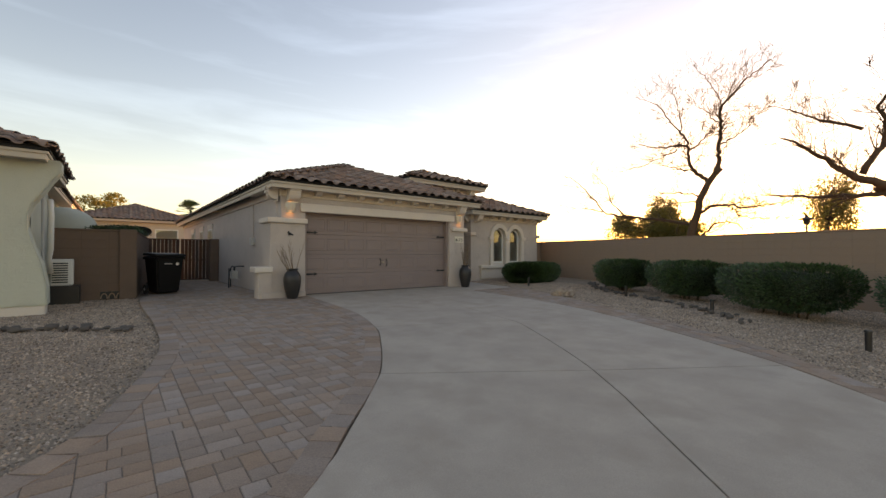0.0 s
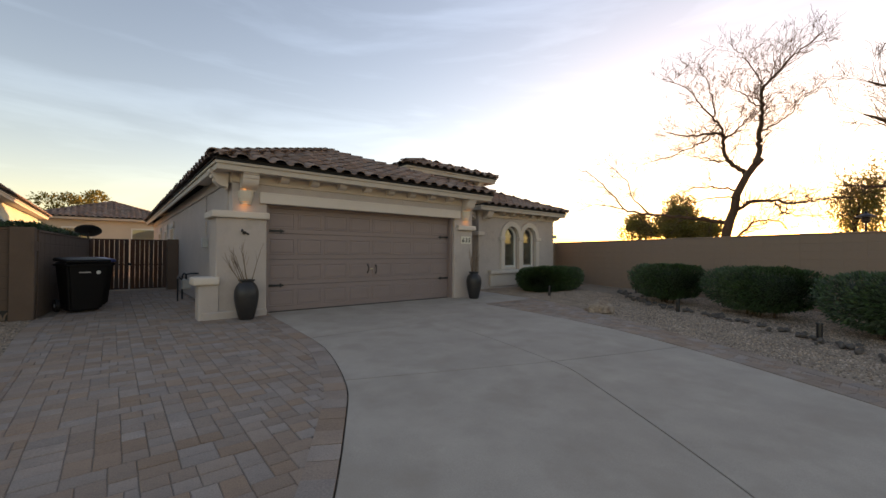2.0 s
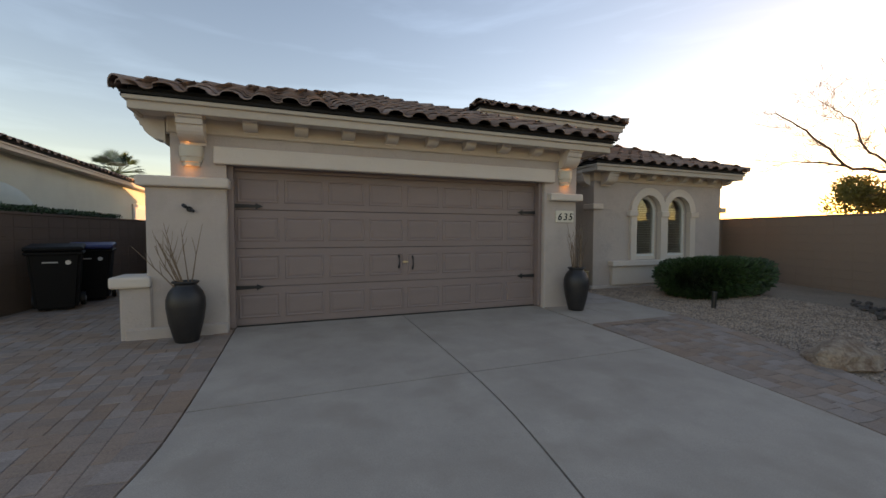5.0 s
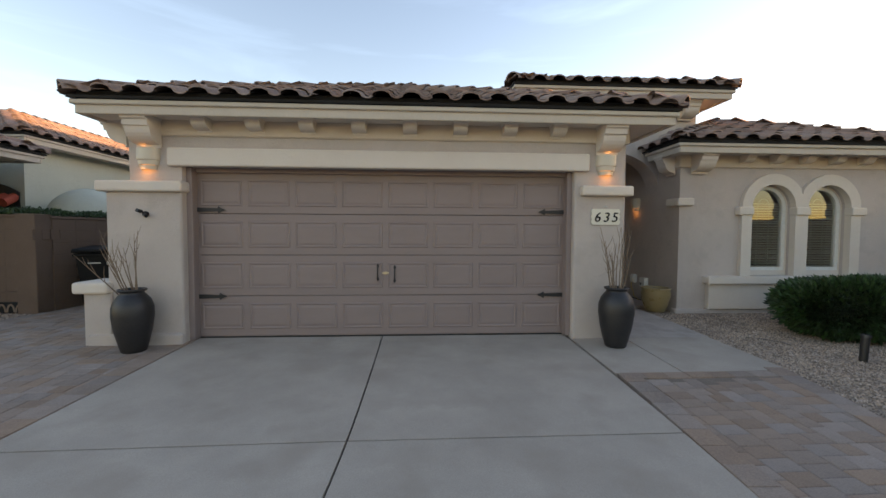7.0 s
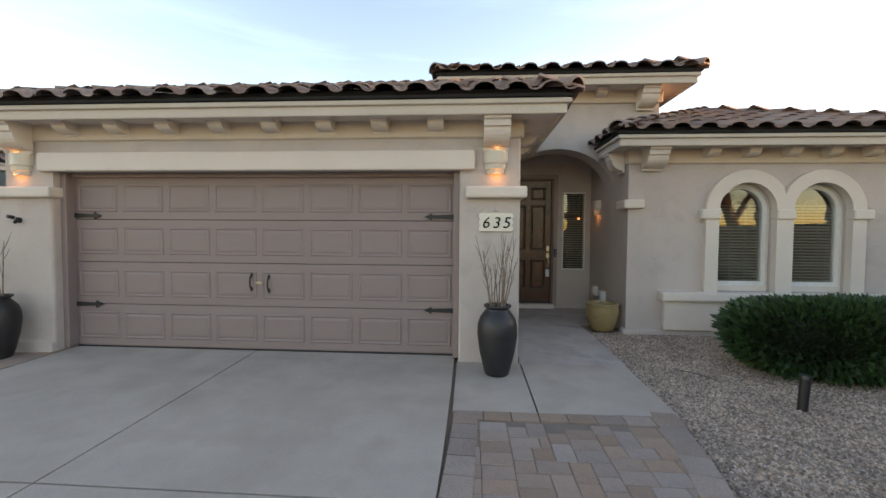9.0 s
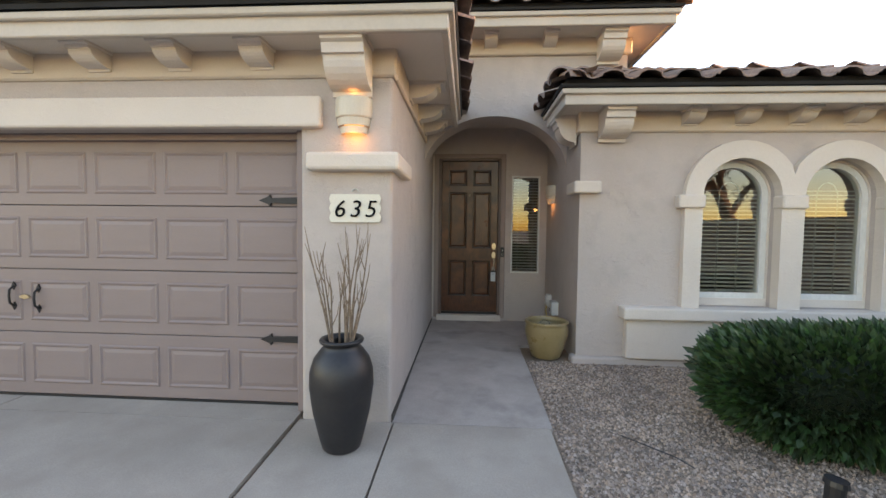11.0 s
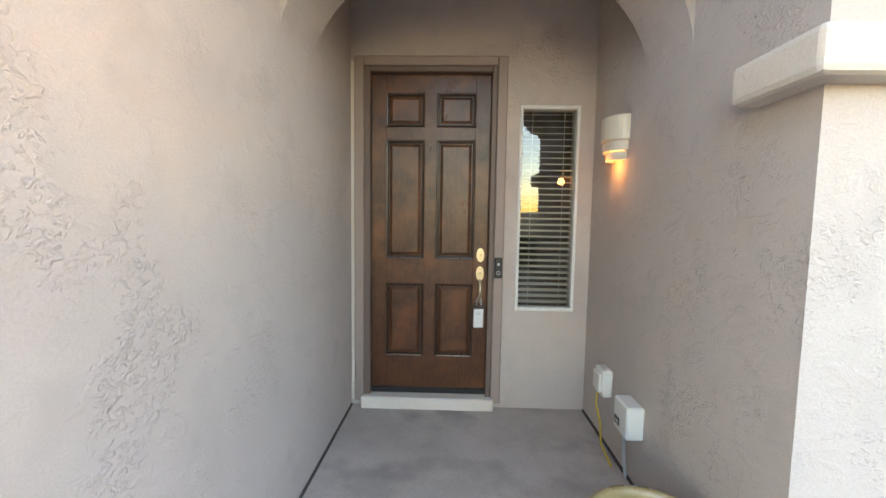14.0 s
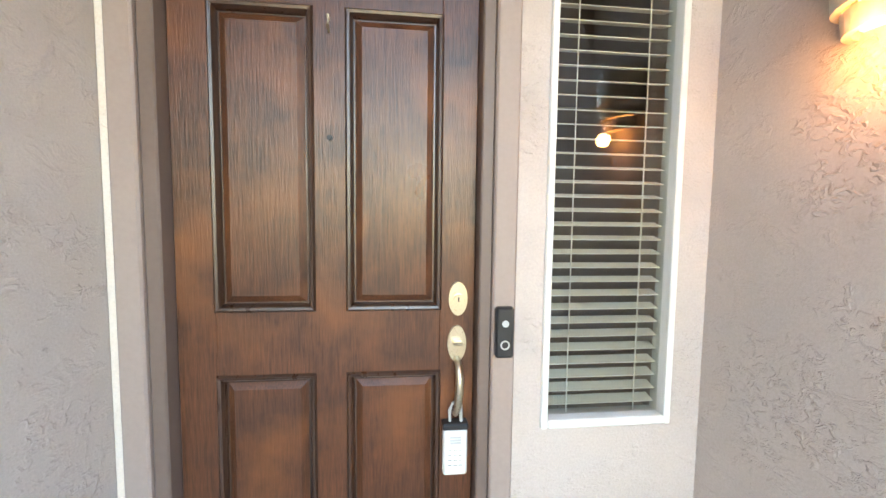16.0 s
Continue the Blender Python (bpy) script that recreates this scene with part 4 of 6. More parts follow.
for k, c in enumerate(WIN):
    arched_window(c, "window_%d" % (k + 1))

W3 = thing("window_3", (10.83, DY, 1.21), "narrow sidelight window with a white frame and horizontal blinds", "window", kind="structure")
sx0, sx1, sz0, sz1 = 10.62, 11.05, 1.21, 2.70
bm = bmesh.new()
for b in ((sx0, sx0 + 0.022, sz0, sz1), (sx1 - 0.022, sx1, sz0, sz1), (sx0 + 0.022, sx1 - 0.022, sz0, sz0 + 0.028), (sx0 + 0.022, sx1 - 0.022, sz1 - 0.028, sz1)):
    bx(bm, b[0], b[1], DY - 0.012, DY + 0.07, b[2], b[3], bev=0.004)
part("window_frame", bm, WHITE, W3)
bm = bmesh.new()
bm.faces.new([bm.verts.new(q) for q in ((sx0 + 0.022, DY + 0.03, sz0 + 0.028), (sx1 - 0.022, DY + 0.03, sz0 + 0.028), (sx1 - 0.022, DY + 0.03, sz1 - 0.028), (sx0 + 0.022, DY + 0.03, sz1 - 0.028))])
p = part("pane", bm, GLASS, W3)
p.visible_shadow = False
sl = bpy.data.meshes.new("slat")
b = bmesh.new()
bx(b, -0.188, 0.188, -0.022, 0.022, -0.0015, 0.0015)
bmesh.ops.rotate(b, cent=(0, 0, 0), matrix=Matrix.Rotation(radians(15), 3, "X"), verts=b.verts)
b.to_mesh(sl), b.free()
sl.materials.append(BLIND)
for k in range(32):
    s = new("slat", sl)
    s.parent = W3
    s.location = Vector((10.835, DY + 0.062, sz0 + 0.06 + 0.0445 * k)) - base_of(W3)
for x in (10.72, 10.95):
    part("ladder_cord", box(x - 0.0015, x + 0.0015, DY + 0.036, DY + 0.039, sz0 + 0.03, sz1 - 0.03), BLIND, W3)

# ---- front door ----
D = thing("door_1", (10.0, DY + 0.05, 0.55), "closed dark stained six-panel oak front door", "door", kind="structure")
dx0, dx1, dz0, dz1, dy = 9.545, 10.415, 0.585, 2.925, DY + 0.045
# casing
bm = bmesh.new()
for b in ((9.43, 9.50, 0.50, 3.03), (10.455, 10.525, 0.50, 3.03), (9.50, 10.455, 2.965, 3.03)):
    bx(bm, b[0], b[1], DY - 0.03, DY + 0.02, b[2], b[3], bev=0.006)
part("casing", bm, DOORTRIM, D)
bm = bmesh.new()
for b in ((9.50, 9.543, 0.50, 2.965), (10.417, 10.455, 0.50, 2.965), (9.543, 10.417, 2.927, 2.965)):
    bx(bm, b[0], b[1], DY - 0.015, DY + 0.10, b[2], b[3], bev=0.005)
part("jamb", bm, JAMB, D, "dark brown painted door jamb")
part("threshold", box(9.48, 10.475, DY - 0.07, DY + 0.1, 0.45, 0.545, bev=0.01), TRIM, D, "pale concrete threshold")
part("sweep", box(9.545, 10.415, DY + 0.025, DY + 0.07, 0.547, 0.585), DARK, D)
RAILS = [(dz0, 0.835), (1.385, 1.585), (2.45, 2.555), (2.79, dz1)]
for z0, z1 in RAILS:
    part("rail", box(dx0 + 0.11, dx1 - 0.11, dy, dy + 0.04, z0, z1), DOORWOOD, D)
for x0, x1 in ((dx0, dx0 + 0.11), (dx1 - 0.11, dx1)):
    part("stile", box(x0, x1, dy - 0.001, dy + 0.04, dz0, dz1, bev=0.003), DOORWOOD, D)
for (a, z0), (z1, b_) in zip(RAILS, RAILS[1:]):
    part("mullion", box(9.93, 10.03, dy, dy + 0.04, z0, z1), DOORWOOD, D)
    for x0, x1 in ((dx0 + 0.11, 9.93), (10.03, dx1 - 0.11)):
        bm = bmesh.new()
        o = [(x0, z0), (x1, z0), (x1, z1), (x0, z1)]
        ring = [[bm.verts.new((q[0] + sx * k, dy + h, q[1] + sz * k)) for q, sx, sz in zip(o, (1, -1, -1, 1), (1, 1, -1, -1))] for k, h in ((-0.006, -0.002), (0.0, -0.009), (0.008, -0.007), (0.014, 0.004), (0.017, 0.016), (0.030, 0.016))]
        for aa, bb in zip(ring, ring[1:]):
            for i in range(4):
                bm.faces.new((aa[i], aa[(i + 1) % 4], bb[(i + 1) % 4], bb[i]))
        part("panel_moulding", bm, DARKWOOD, D, "dark moulding, glaze and groove shade in its colour")
        bm = bmesh.new()
        f0, f1 = [[bm.verts.new((q[0] + sx * k, dy + h, q[1] + sz * k)) for q, sx, sz in zip(o, (1, -1, -1, 1), (1, 1, -1, -1))] for k, h in ((0.022, 0.0155), (0.042, 0.003))]
        for i in range(4):
            bm.faces.new((f0[i], f0[(i + 1) % 4], f1[(i + 1) % 4], f1[i]))
        bm.faces.new(f1)
        part("panel", bm, DOORWOOD, D)
part("core", box(dx0, dx1, dy + 0.03, dy + 0.05, dz0, dz1), DOORWOOD, D)


def rosette(bm, x, z, rx, rz, y0, y1):
    pts = [(x + rx * math.cos(2 * math.pi * i / 28), z + rz * math.sin(2 * math.pi * i / 28)) for i in range(28)]
    prism(bm, pts, "y", y0, y1)
    return bm


dead = part("deadbolt", rosette(bmesh.new(), 10.362, 1.615, 0.029, 0.052, dy - 0.012, dy), BRASS, D, "oval satin deadbolt plate")
part("cylinder", rosette(bmesh.new(), 10.362, 1.615, 0.016, 0.016, dy - 0.022, dy - 0.012), BRASS, dead)
part("keyhole", box(10.360, 10.364, dy - 0.0235, dy - 0.0215, 1.608, 1.622), IRON, dead)
hs = part("handle_set", rosette(bmesh.new(), 10.360, 1.475, 0.029, 0.056, dy - 0.012, dy), BRASS, D, "satin door handle set")
part("thumb_latch", box(10.345, 10.375, dy - 0.045, dy - 0.012, 1.478, 1.488, bev=0.004), BRASS, hs)
bm = bmesh.new()
tube(bm, [(10.360, dy - 0.010, 1.43), (10.362, dy - 0.04, 1.415), (10.364, dy - 0.055, 1.38), (10.362, dy - 0.058, 1.33), (10.358, dy - 0.05, 1.285), (10.356, dy - 0.03, 1.262), (10.356, dy, 1.255)], [0.010, 0.011, 0.013, 0.013, 0.011, 0.010, 0.010], 10)
part("grip", bm, BRASS, hs, smooth=True)
part("hook", tube(bmesh.new(), [(9.98, dy, 2.42), (9.98, dy - 0.018, 2.425), (9.98, dy - 0.02, 2.40), (9.98, dy - 0.002, 2.385)], 0.004, 6), BRASS, D)
part("peephole", rosette(bmesh.new(), 9.98, 2.09, 0.008, 0.008, dy - 0.006, dy), IRON, D)

# ---- door fittings ----
lb = thing("key_lockbox", (10.355, dy - 0.04, 1.06), "grey key lockbox hung from the door handle", "lockbox")
part("body", box(10.318, 10.392, dy - 0.045, dy - 0.006, 1.07, 1.215, bev=0.006), PALE, lb)
part("top_cover", box(10.315, 10.395, dy - 0.048, dy - 0.004, 1.215, 1.235, bev=0.004), DARK, lb)
part("shackle", tube(bmesh.new(), [(10.340, dy - 0.024, 1.23), (10.338, dy - 0.026, 1.27), (10.347, dy - 0.03, 1.295), (10.360, dy - 0.034, 1.30), (10.372, dy - 0.03, 1.29), (10.374, dy - 0.026, 1.23)], 0.005, 8), GREY, lb)
for i in range(3):
    for j in range(4):
        part("key_button", box(10.332 + 0.017 * i, 10.343 + 0.017 * i, dy - 0.049, dy - 0.044, 1.095 + 0.016 * j, 1.105 + 0.016 * j), WHITE, lb)
for k in range(3):
    part("label_bar", box(10.338, 10.372, dy - 0.0475, dy - 0.045, 1.172 + 0.009 * k, 1.177 + 0.009 * k), GREY, lb)
bell = thing("doorbell", (10.488, DY - 0.03, 1.53), "black video doorbell on the door casing", "doorbell")
part("body", box(10.461, 10.515, DY - 0.055, DY - 0.029, 1.455, 1.605, bev=0.006), DARK, bell)
part("camera_lens", rosette(bmesh.new(), 10.488, 1.558, 0.010, 0.010, DY - 0.058, DY - 0.054), GREY, bell)
bm = bmesh.new()
strip_prism(bm, [(10.488 + 0.014 * math.cos(a * 0.3142), 1.495 + 0.014 * math.sin(a * 0.3142)) for a in range(21)], [(10.488 + 0.010 * math.cos(a * 0.3142), 1.495 + 0.010 * math.sin(a * 0.3142)) for a in range(21)], "y", DY - 0.058, DY - 0.054)
part("button_ring", bm, GREY, bell)

# ---- wall lamps ----
def half_shell(bm, c, prof, t=0.01, seg=16):
    """Half-round shell standing on a wall that faces -y; prof: radius, height."""
    for (r0, z0), (r1, z1) in zip(prof, prof[1:]):
        o, n = [], []
        for i in range(seg + 1):
            a = math.pi * i / seg
            o.append((math.cos(a), -math.sin(a) * 0.8))
        for i in range(seg):
            q = [bm.verts.new((c[0] + o[k][0] * r, c[1] + o[k][1] * r, c[2] + z)) for k, r, z in ((i, r0, z0), (i + 1, r0, z0), (i + 1, r1, z1), (i, r1, z1))]
            bm.faces.new(q)
    bmesh.ops.remove_doubles(bm, verts=bm.verts, dist=0.0004)
    bmesh.ops.recalc_face_normals(bm, faces=bm.faces)
    return bm


def sconce(loc, turn=0.0):
    s = thing("wall_lamp", (0, 0, 0), "lit ivory ceramic half-round wall lamp in stepped tiers", "wall lamp", "outdoor wall lamps")
    part("shade", half_shell(bmesh.new(), (0, 0, 0), [(0.128, -0.01), (0.135, 0.0), (0.135, 0.125), (0.128, 0.135), (0.02, 0.135)]), IVORY, s, "ivory upper tier")
    part("tier", half_shell(bmesh.new(), (0, 0, 0), [(0.100, -0.066), (0.118, -0.066), (0.122, -0.012), (0.100, -0.012), (0.100, -0.066)]), IVORY, s)
    part("tier", half_shell(bmesh.new(), (0, 0, 0), [(0.078, -0.118), (0.096, -0.118), (0.102, -0.072), (0.080, -0.072), (0.078, -0.118)]), IVORY, s)
    part("bulb", half_shell(bmesh.new(), (0, -0.002, 0), [(0.001, -0.106), (0.068, -0.104), (0.072, -0.02), (0.001, -0.02)]), GLOW, s, "glowing lamp bowl")
    s.matrix_basis = pose(*loc, 0, 0, turn)
    return s


def lamp_light(loc, power):
    d = bpy.data.lights.new("wall_lamp_light", "POINT")
    d.energy, d.color, d.shadow_soft_size = power, (1.0, 0.45, 0.12), 0.03
    new("wall_lamp_light", d).location = loc


sconce((3.46, WY, 2.665)), sconce((9.12, WY, 2.665)), sconce((11.155, 13.215, 2.365), -90)
for x in (3.43, 9.135):
    lamp_light((x, WY - 0.085, 2.515), 0.06)
    lamp_light((x, WY - 0.075, 2.84), 0.025)
lamp_light((11.065, 13.215, 2.21), 0.045)

# ---- house number ----
sign = thing("house_number_plaque", (9.13, WY - 0.02, 1.91), "cream plaque with scalloped ends and black house number 635", "house number")
bm = bmesh.new()
pts, x0, x1, z0, z1 = [], 8.935, 9.328, 1.912, 2.115
for k in range(19):
    f = k / 18
    pts.append((x1 - 0.020 + 0.014 * abs(math.sin(3 * math.pi * f)), z0 + (z1 - z0) * f))
for k in range(19):
    f = k / 18
    pts.append((x0 + 0.020 - 0.014 * abs(math.sin(3 * math.pi * f)), z1 - (z1 - z0) * f))
prism(bm, pts, "y", WY - 0.022, WY + 0.001)
part("plate", bm, plain("cream plaque paint", (0.66, 0.62, 0.52), 0.5), sign)
for ch, x in (("6", 8.972), ("3", 9.088), ("5", 9.200)):
    cu = bpy.data.curves.new("numeral", "FONT")
    cu.body, cu.size, cu.extrude, cu.shear, cu.offset = ch, 0.175, 0.006, 0.2, -0.0005
    cu.materials.append(NUM)
    o = new("numeral", cu)
    o.parent = sign
    o.matrix_basis = pose(x - 9.13, -0.006, 1.950 - 1.91, 90, 0, 0)
part("hanger", tube(bmesh.new(), [(9.105, WY - 0.005, 2.135), (9.115, WY - 0.008, 2.15), (9.13, WY - 0.008, 2.155), (9.145, WY - 0.008, 2.15), (9.155, WY - 0.005, 2.135)], 0.006, 6), GREY, sign)

# ---- urns with twigs ----
def urn(loc, seed, count=13, spread=0.17, lean_x=-0.05):
    x, y, z = loc
    u = thing("floor_urn", (x, y, z), "tall dark glazed urn holding bare twigs", "urn", "urns beside the garage")
    prof = [(0.115, 0), (0.125, 0.01), (0.145, 0.08), (0.185, 0.25), (0.208, 0.42), (0.205, 0.52), (0.18, 0.60), (0.14, 0.655), (0.118, 0.68), (0.118, 0.695), (0.14, 0.705), (0.145, 0.72), (0.138, 0.73), (0.11, 0.725), (0.10, 0.69), (0.12, 0.64), (0.15, 0.58), (0.0001, 0.55)]
    part("body", lathe(bmesh.new(), [(r, z + h) for r, h in prof], x, y, 40), POT, u, smooth=True)
    rng = random.Random(seed)
    for i in range(count):
        a, lean = rng.uniform(0, 6.283), rng.uniform(0.05, spread)
        d = Vector((math.cos(a) * lean + lean_x, math.sin(a) * lean * 0.6, 1)).normalized()
        p = Vector((x + math.cos(a) * 0.05, y + math.sin(a) * 0.05, z + 0.56))
        L = rng.uniform(0.55, 0.92)
        pts = [p]
        for k in range(7):
            d = (d + Vector((rng.uniform(-0.07, 0.07), rng.uniform(-0.05, 0.05), 0.02))).normalized()
            pts.append(pts[-1] + d * L / 7)
        bm = tube(bmesh.new(), pts, [0.0095 * (1 - k / 9) for k in range(8)], 5)
        for k in (3, 4, 5, 6):
            if rng.random() < 0.75:
                e = (d + Vector((rng.uniform(-0.6, 0.6), rng.uniform(-0.4, 0.4), 0.1))).normalized()
                q = pts[k]
                l2 = rng.uniform(0.10, 0.24)
                e2 = (e + Vector((rng.uniform(-0.3, 0.3), 0, 0.5))).normalized()
                tube(bm, [q, q + e * l2 * 0.5, q + e * l2 * 0.5 + e2 * l2 * 0.5], [0.004, 0.003, 0.0015], 4)
        part("twig", bm, TWIG, u)
    return u


urn((3.42, 10.03, gz(10.0) - 0.002), 3, 11, 0.7, -0.38)
urn((9.135, 9.98, gz(10.0) + 0.002), 8)

# ---- planter by the door ----
PL = thing("planter", (10.86, 12.0, 0.45), "round mustard glazed planter with sparse seedlings", "planter")
prof = [(0.155, 0), (0.165, 0.01), (0.205, 0.12), (0.245, 0.28), (0.255, 0.36), (0.245, 0.42), (0.248, 0.44), (0.258, 0.455), (0.255, 0.475), (0.235, 0.48), (0.222, 0.465), (0.222, 0.42), (0.225, 0.36), (0.0001, 0.36)]
part("pot", lathe(bmesh.new(), [(r * 0.95, 0.44 + h * 0.87) for r, h in prof], 10.86, 12.0, 44), YPOT, PL, smooth=True)
bm = lathe(bmesh.new(), [(0.212, 0.755), (0.16, 0.765), (0.08, 0.76), (0.0001, 0.768)], 10.86, 12.0, 28)
part("soil", bm, SOIL, PL)
rng = random.Random(5)
bm = bmesh.new()
for i in range(60):
    a, r = rng.uniform(0, 6.28), rng.uniform(0, 0.18)
    p = Vector((10.86 + r * math.cos(a), 12.0 + r * math.sin(a), 0.764))
    b2 = rng.uniform(0, 6.28)
    for s in (0, 2.1, 4.2):
        d = Vector((math.cos(b2 + s), math.sin(b2 + s), 0.5)) * rng.uniform(0.015, 0.035)
        w = d.cross(Vector((0, 0, 1))) * 0.35
        bm.faces.new([bm.verts.new(q) for q in (p, p + d * 0.6 + w, p + d, p + d * 0.6 - w)])
part("seedlings", bm, LEAF, PL)
part("wire_hoop", tube(bmesh.new(), [(10.78, 12.0, 0.76), (10.79, 12.0, 0.83), (10.83, 12.0, 0.86), (10.88, 12.0, 0.84), (10.90, 12.0, 0.81)], 0.004, 6), IRON, PL)

# ---- electrical boxes in the alcove ----
ob = thing("outlet_cover", (11.13, 13.28, 0.83), "white weatherproof outlet cover with a yellow cable", "outlet")
part("cover", box(11.095, 11.157, 13.15, 13.29, 0.79, 0.96, bev=0.012, seg=2), WHITE, ob)
part("lid", box(11.075, 11.10, 13.165, 13.275, 0.82, 0.94, bev=0.01, seg=2), WHITE, ob)
part("cable", tube(bmesh.new(), [(11.11, 13.27, 0.80), (11.09, 13.24, 0.72), (11.10, 13.18, 0.62), (11.08, 13.10, 0.53), (11.09, 12.95, 0.475)], 0.006, 6), plain("yellow cable", (0.55, 0.38, 0.03), 0.5), ob)
cb = thing("control_box", (11.1, 12.82, 0.68), "white irrigation timer box on the stucco wall", "control box")
part("case", box(11.065, 11.157, 12.73, 12.90, 0.755, 0.93, bev=0.008), WHITE, cb)
part("display", box(11.062, 11.067, 12.82, 12.88, 0.79, 0.83), DARK, cb)
part("display_label", box(11.060, 11.0625, 12.83, 12.865, 0.80, 0.815), GREY, cb)
part("conduit", tube(bmesh.new(), [(11.12, 12.88, 0.77), (11.13, 12.9, 0.6), (11.14, 12.88, 0.46)], 0.01, 8), GREY, cb)

# ---- wall hardware by the garage ----
hk = thing("camera_mount", (3.43, WY, 2.01), "small grey wall-mounted camera bracket", "bracket")
part("base", rosette(bmesh.new(), 3.43, 2.01, 0.034, 0.034, WY - 0.055, WY - 0.028), IRON, hk)
part("arm", tube(bmesh.new(), [(3.43, WY - 0.045, 2.01), (3.45, WY - 0.09, 2.005), (3.49, WY - 0.13, 1.98)], 0.018, 8), IRON, hk)
part("lens", tube(bmesh.new(), [(3.39, WY - 0.06, 2.04), (3.38, WY - 0.12, 2.055)], 0.022, 10), IRON, hk)
eb = thing("electric_box", (3.15, 12.65, 1.8), "small grey electrical box on the side wall", "electrical box")
part("box", box(3.09, 3.203, 12.55, 12.75, 1.76, 1.98, bev=0.01), GREY, eb)
part("conduit", tube(bmesh.new(), [(3.17, 12.65, 1.98), (3.17, 12.65, 3.1)], 0.014, 8), STUCCO, eb)
gm = thing("gas_meter", (3.0, 14.0, 0.45), "grey gas meter with bent pipes beside the wall", "gas meter")
part("meter", box(2.86, 3.06, 13.9, 14.12, 0.72, 0.98, bev=0.04, seg=3), GREY, gm)
part("pipe", tube(bmesh.new(), [(2.9, 14.2, 0.4), (2.9, 14.2, 1.05), (2.93, 14.12, 1.12), (2.95, 14.0, 1.1), (2.95, 13.98, 0.98)], 0.02, 8), IRON, gm)
part("pipe", tube(bmesh.new(), [(2.95, 13.9, 0.98), (2.95, 13.86, 1.1), (3.05, 13.8, 1.12), (3.2, 13.8, 1.12)], 0.02, 8), IRON, gm)
part("pipe", tube(bmesh.new(), [(2.75, 13.7, 0.4), (2.75, 13.7, 1.0), (2.78, 13.9, 1.05), (2.88, 13.98, 0.95)], 0.018, 8), IRON, gm)
vp = thing("roof_vent", (3.75, 14.2, 3.6), "dark metal vent pipe on the roof", "vent pipe")
part("pipe", tube(bmesh.new(), [(3.75, 14.2, 3.55), (3.75, 14.2, 3.98)], 0.045, 12), IRON, vp)
part("cap", tube(bmesh.new(), [(3.75, 14.2, 3.96), (3.75, 14.2, 4.06)], 0.075, 12), IRON, vp)
for y in (19.5, 21.6, 24.2):
    w = thing("side_window", (3.2, y, 1.3), "small side window with a cream trim", "window", kind="structure")
    part("trim", box(3.15, 3.203, y - 0.55, y + 0.55, 2.55, 2.75, bev=0.01), TRIM, w)
    part("window_frame", box(3.17, 3.203, y - 0.45, y + 0.45, 1.3, 2.55, bev=0.008), WHITE, w)
    bm = bmesh.new()
    bm.faces.new([bm.verts.new((3.164, y + s * 0.4, z)) for s, z in ((1, 1.35), (-1, 1.35), (-1, 2.5), (1, 2.5))])
    part("pane", bm, GLASS, w)

# ---- bins ----
def bin_(x, y, rot, lidmat, label):
    b = thing("wheeled_bin", (0, 0, 0), label, "bin", "wheeled bins by the wall")
    bm = bmesh.new()
    lo, hi = [(-0.25, -0.28), (0.25, -0.28), (0.25, 0.26), (-0.25, 0.26)], [(-0.32, -0.38), (0.32, -0.38), (0.32, 0.36), (-0.32, 0.36)]
    a, c = [bm.verts.new((*p, 0.03)) for p in lo], [bm.verts.new((*p, 0.95)) for p in hi]
    bm.faces.new(a[::-1]), bm.faces.new(c)
    for i in range(4):
        bm.faces.new((a[i], a[(i + 1) % 4], c[(i + 1) % 4], c[i]))
    bmesh.ops.bevel(bm, geom=bm.edges[:], offset=0.04, segments=3, affect="EDGES")
    part("body", bm, BIN, b)
    part("rim", box(-0.345, 0.345, -0.405, 0.385, 0.90, 0.955, bev=0.015), BIN, b)
    bm = box(-0.35, 0.35, -0.43, 0.37, 0.957, 1.03, bev=0.03, seg=2)
    for v in bm.verts:
        v.co.z += 0.03 * (1 - (v.co.x / 0.35) ** 2) + 0.05 * (v.co.y + 0.4)
    part("lid", bm, lidmat, b)
    part("handle", tube(bmesh.new(), [(-0.28, 0.36, 0.93), (-0.28, 0.44, 0.96), (0.28, 0.44, 0.96), (0.28, 0.36, 0.93)], 0.018, 8), BIN, b)
    for s in (-1, 1):
        w = part("wheel", tube(bmesh.new(), [(s * 0.27, 0.27, 0.12), (s * 0.33, 0.27, 0.12)], 0.12, 20), DARK, b)
        part("hub", tube(bmesh.new(), [(s * 0.325, 0.27, 0.12), (s * 0.34, 0.27, 0.12)], 0.04, 10), GREY, w)
    part("emblem", rosette(bmesh.new(), 0.16, 0.78, 0.035, 0.035, -0.372, -0.362), WHITE, b, "small pale round emblem")
    part("lettering_bar", box(-0.14, 0.04, -0.37, -0.362, 0.775, 0.795), GREY, b)
    b.matrix_basis = pose(x, y, 0.46, 0, 0, rot)
    return b


bin_(1.04, 12.87, 18, BIN, "black plastic wheeled bin with a closed black lid")
bin_(1.14, 13.85, 14, BINLID, "black wheeled bin with a closed blue lid")

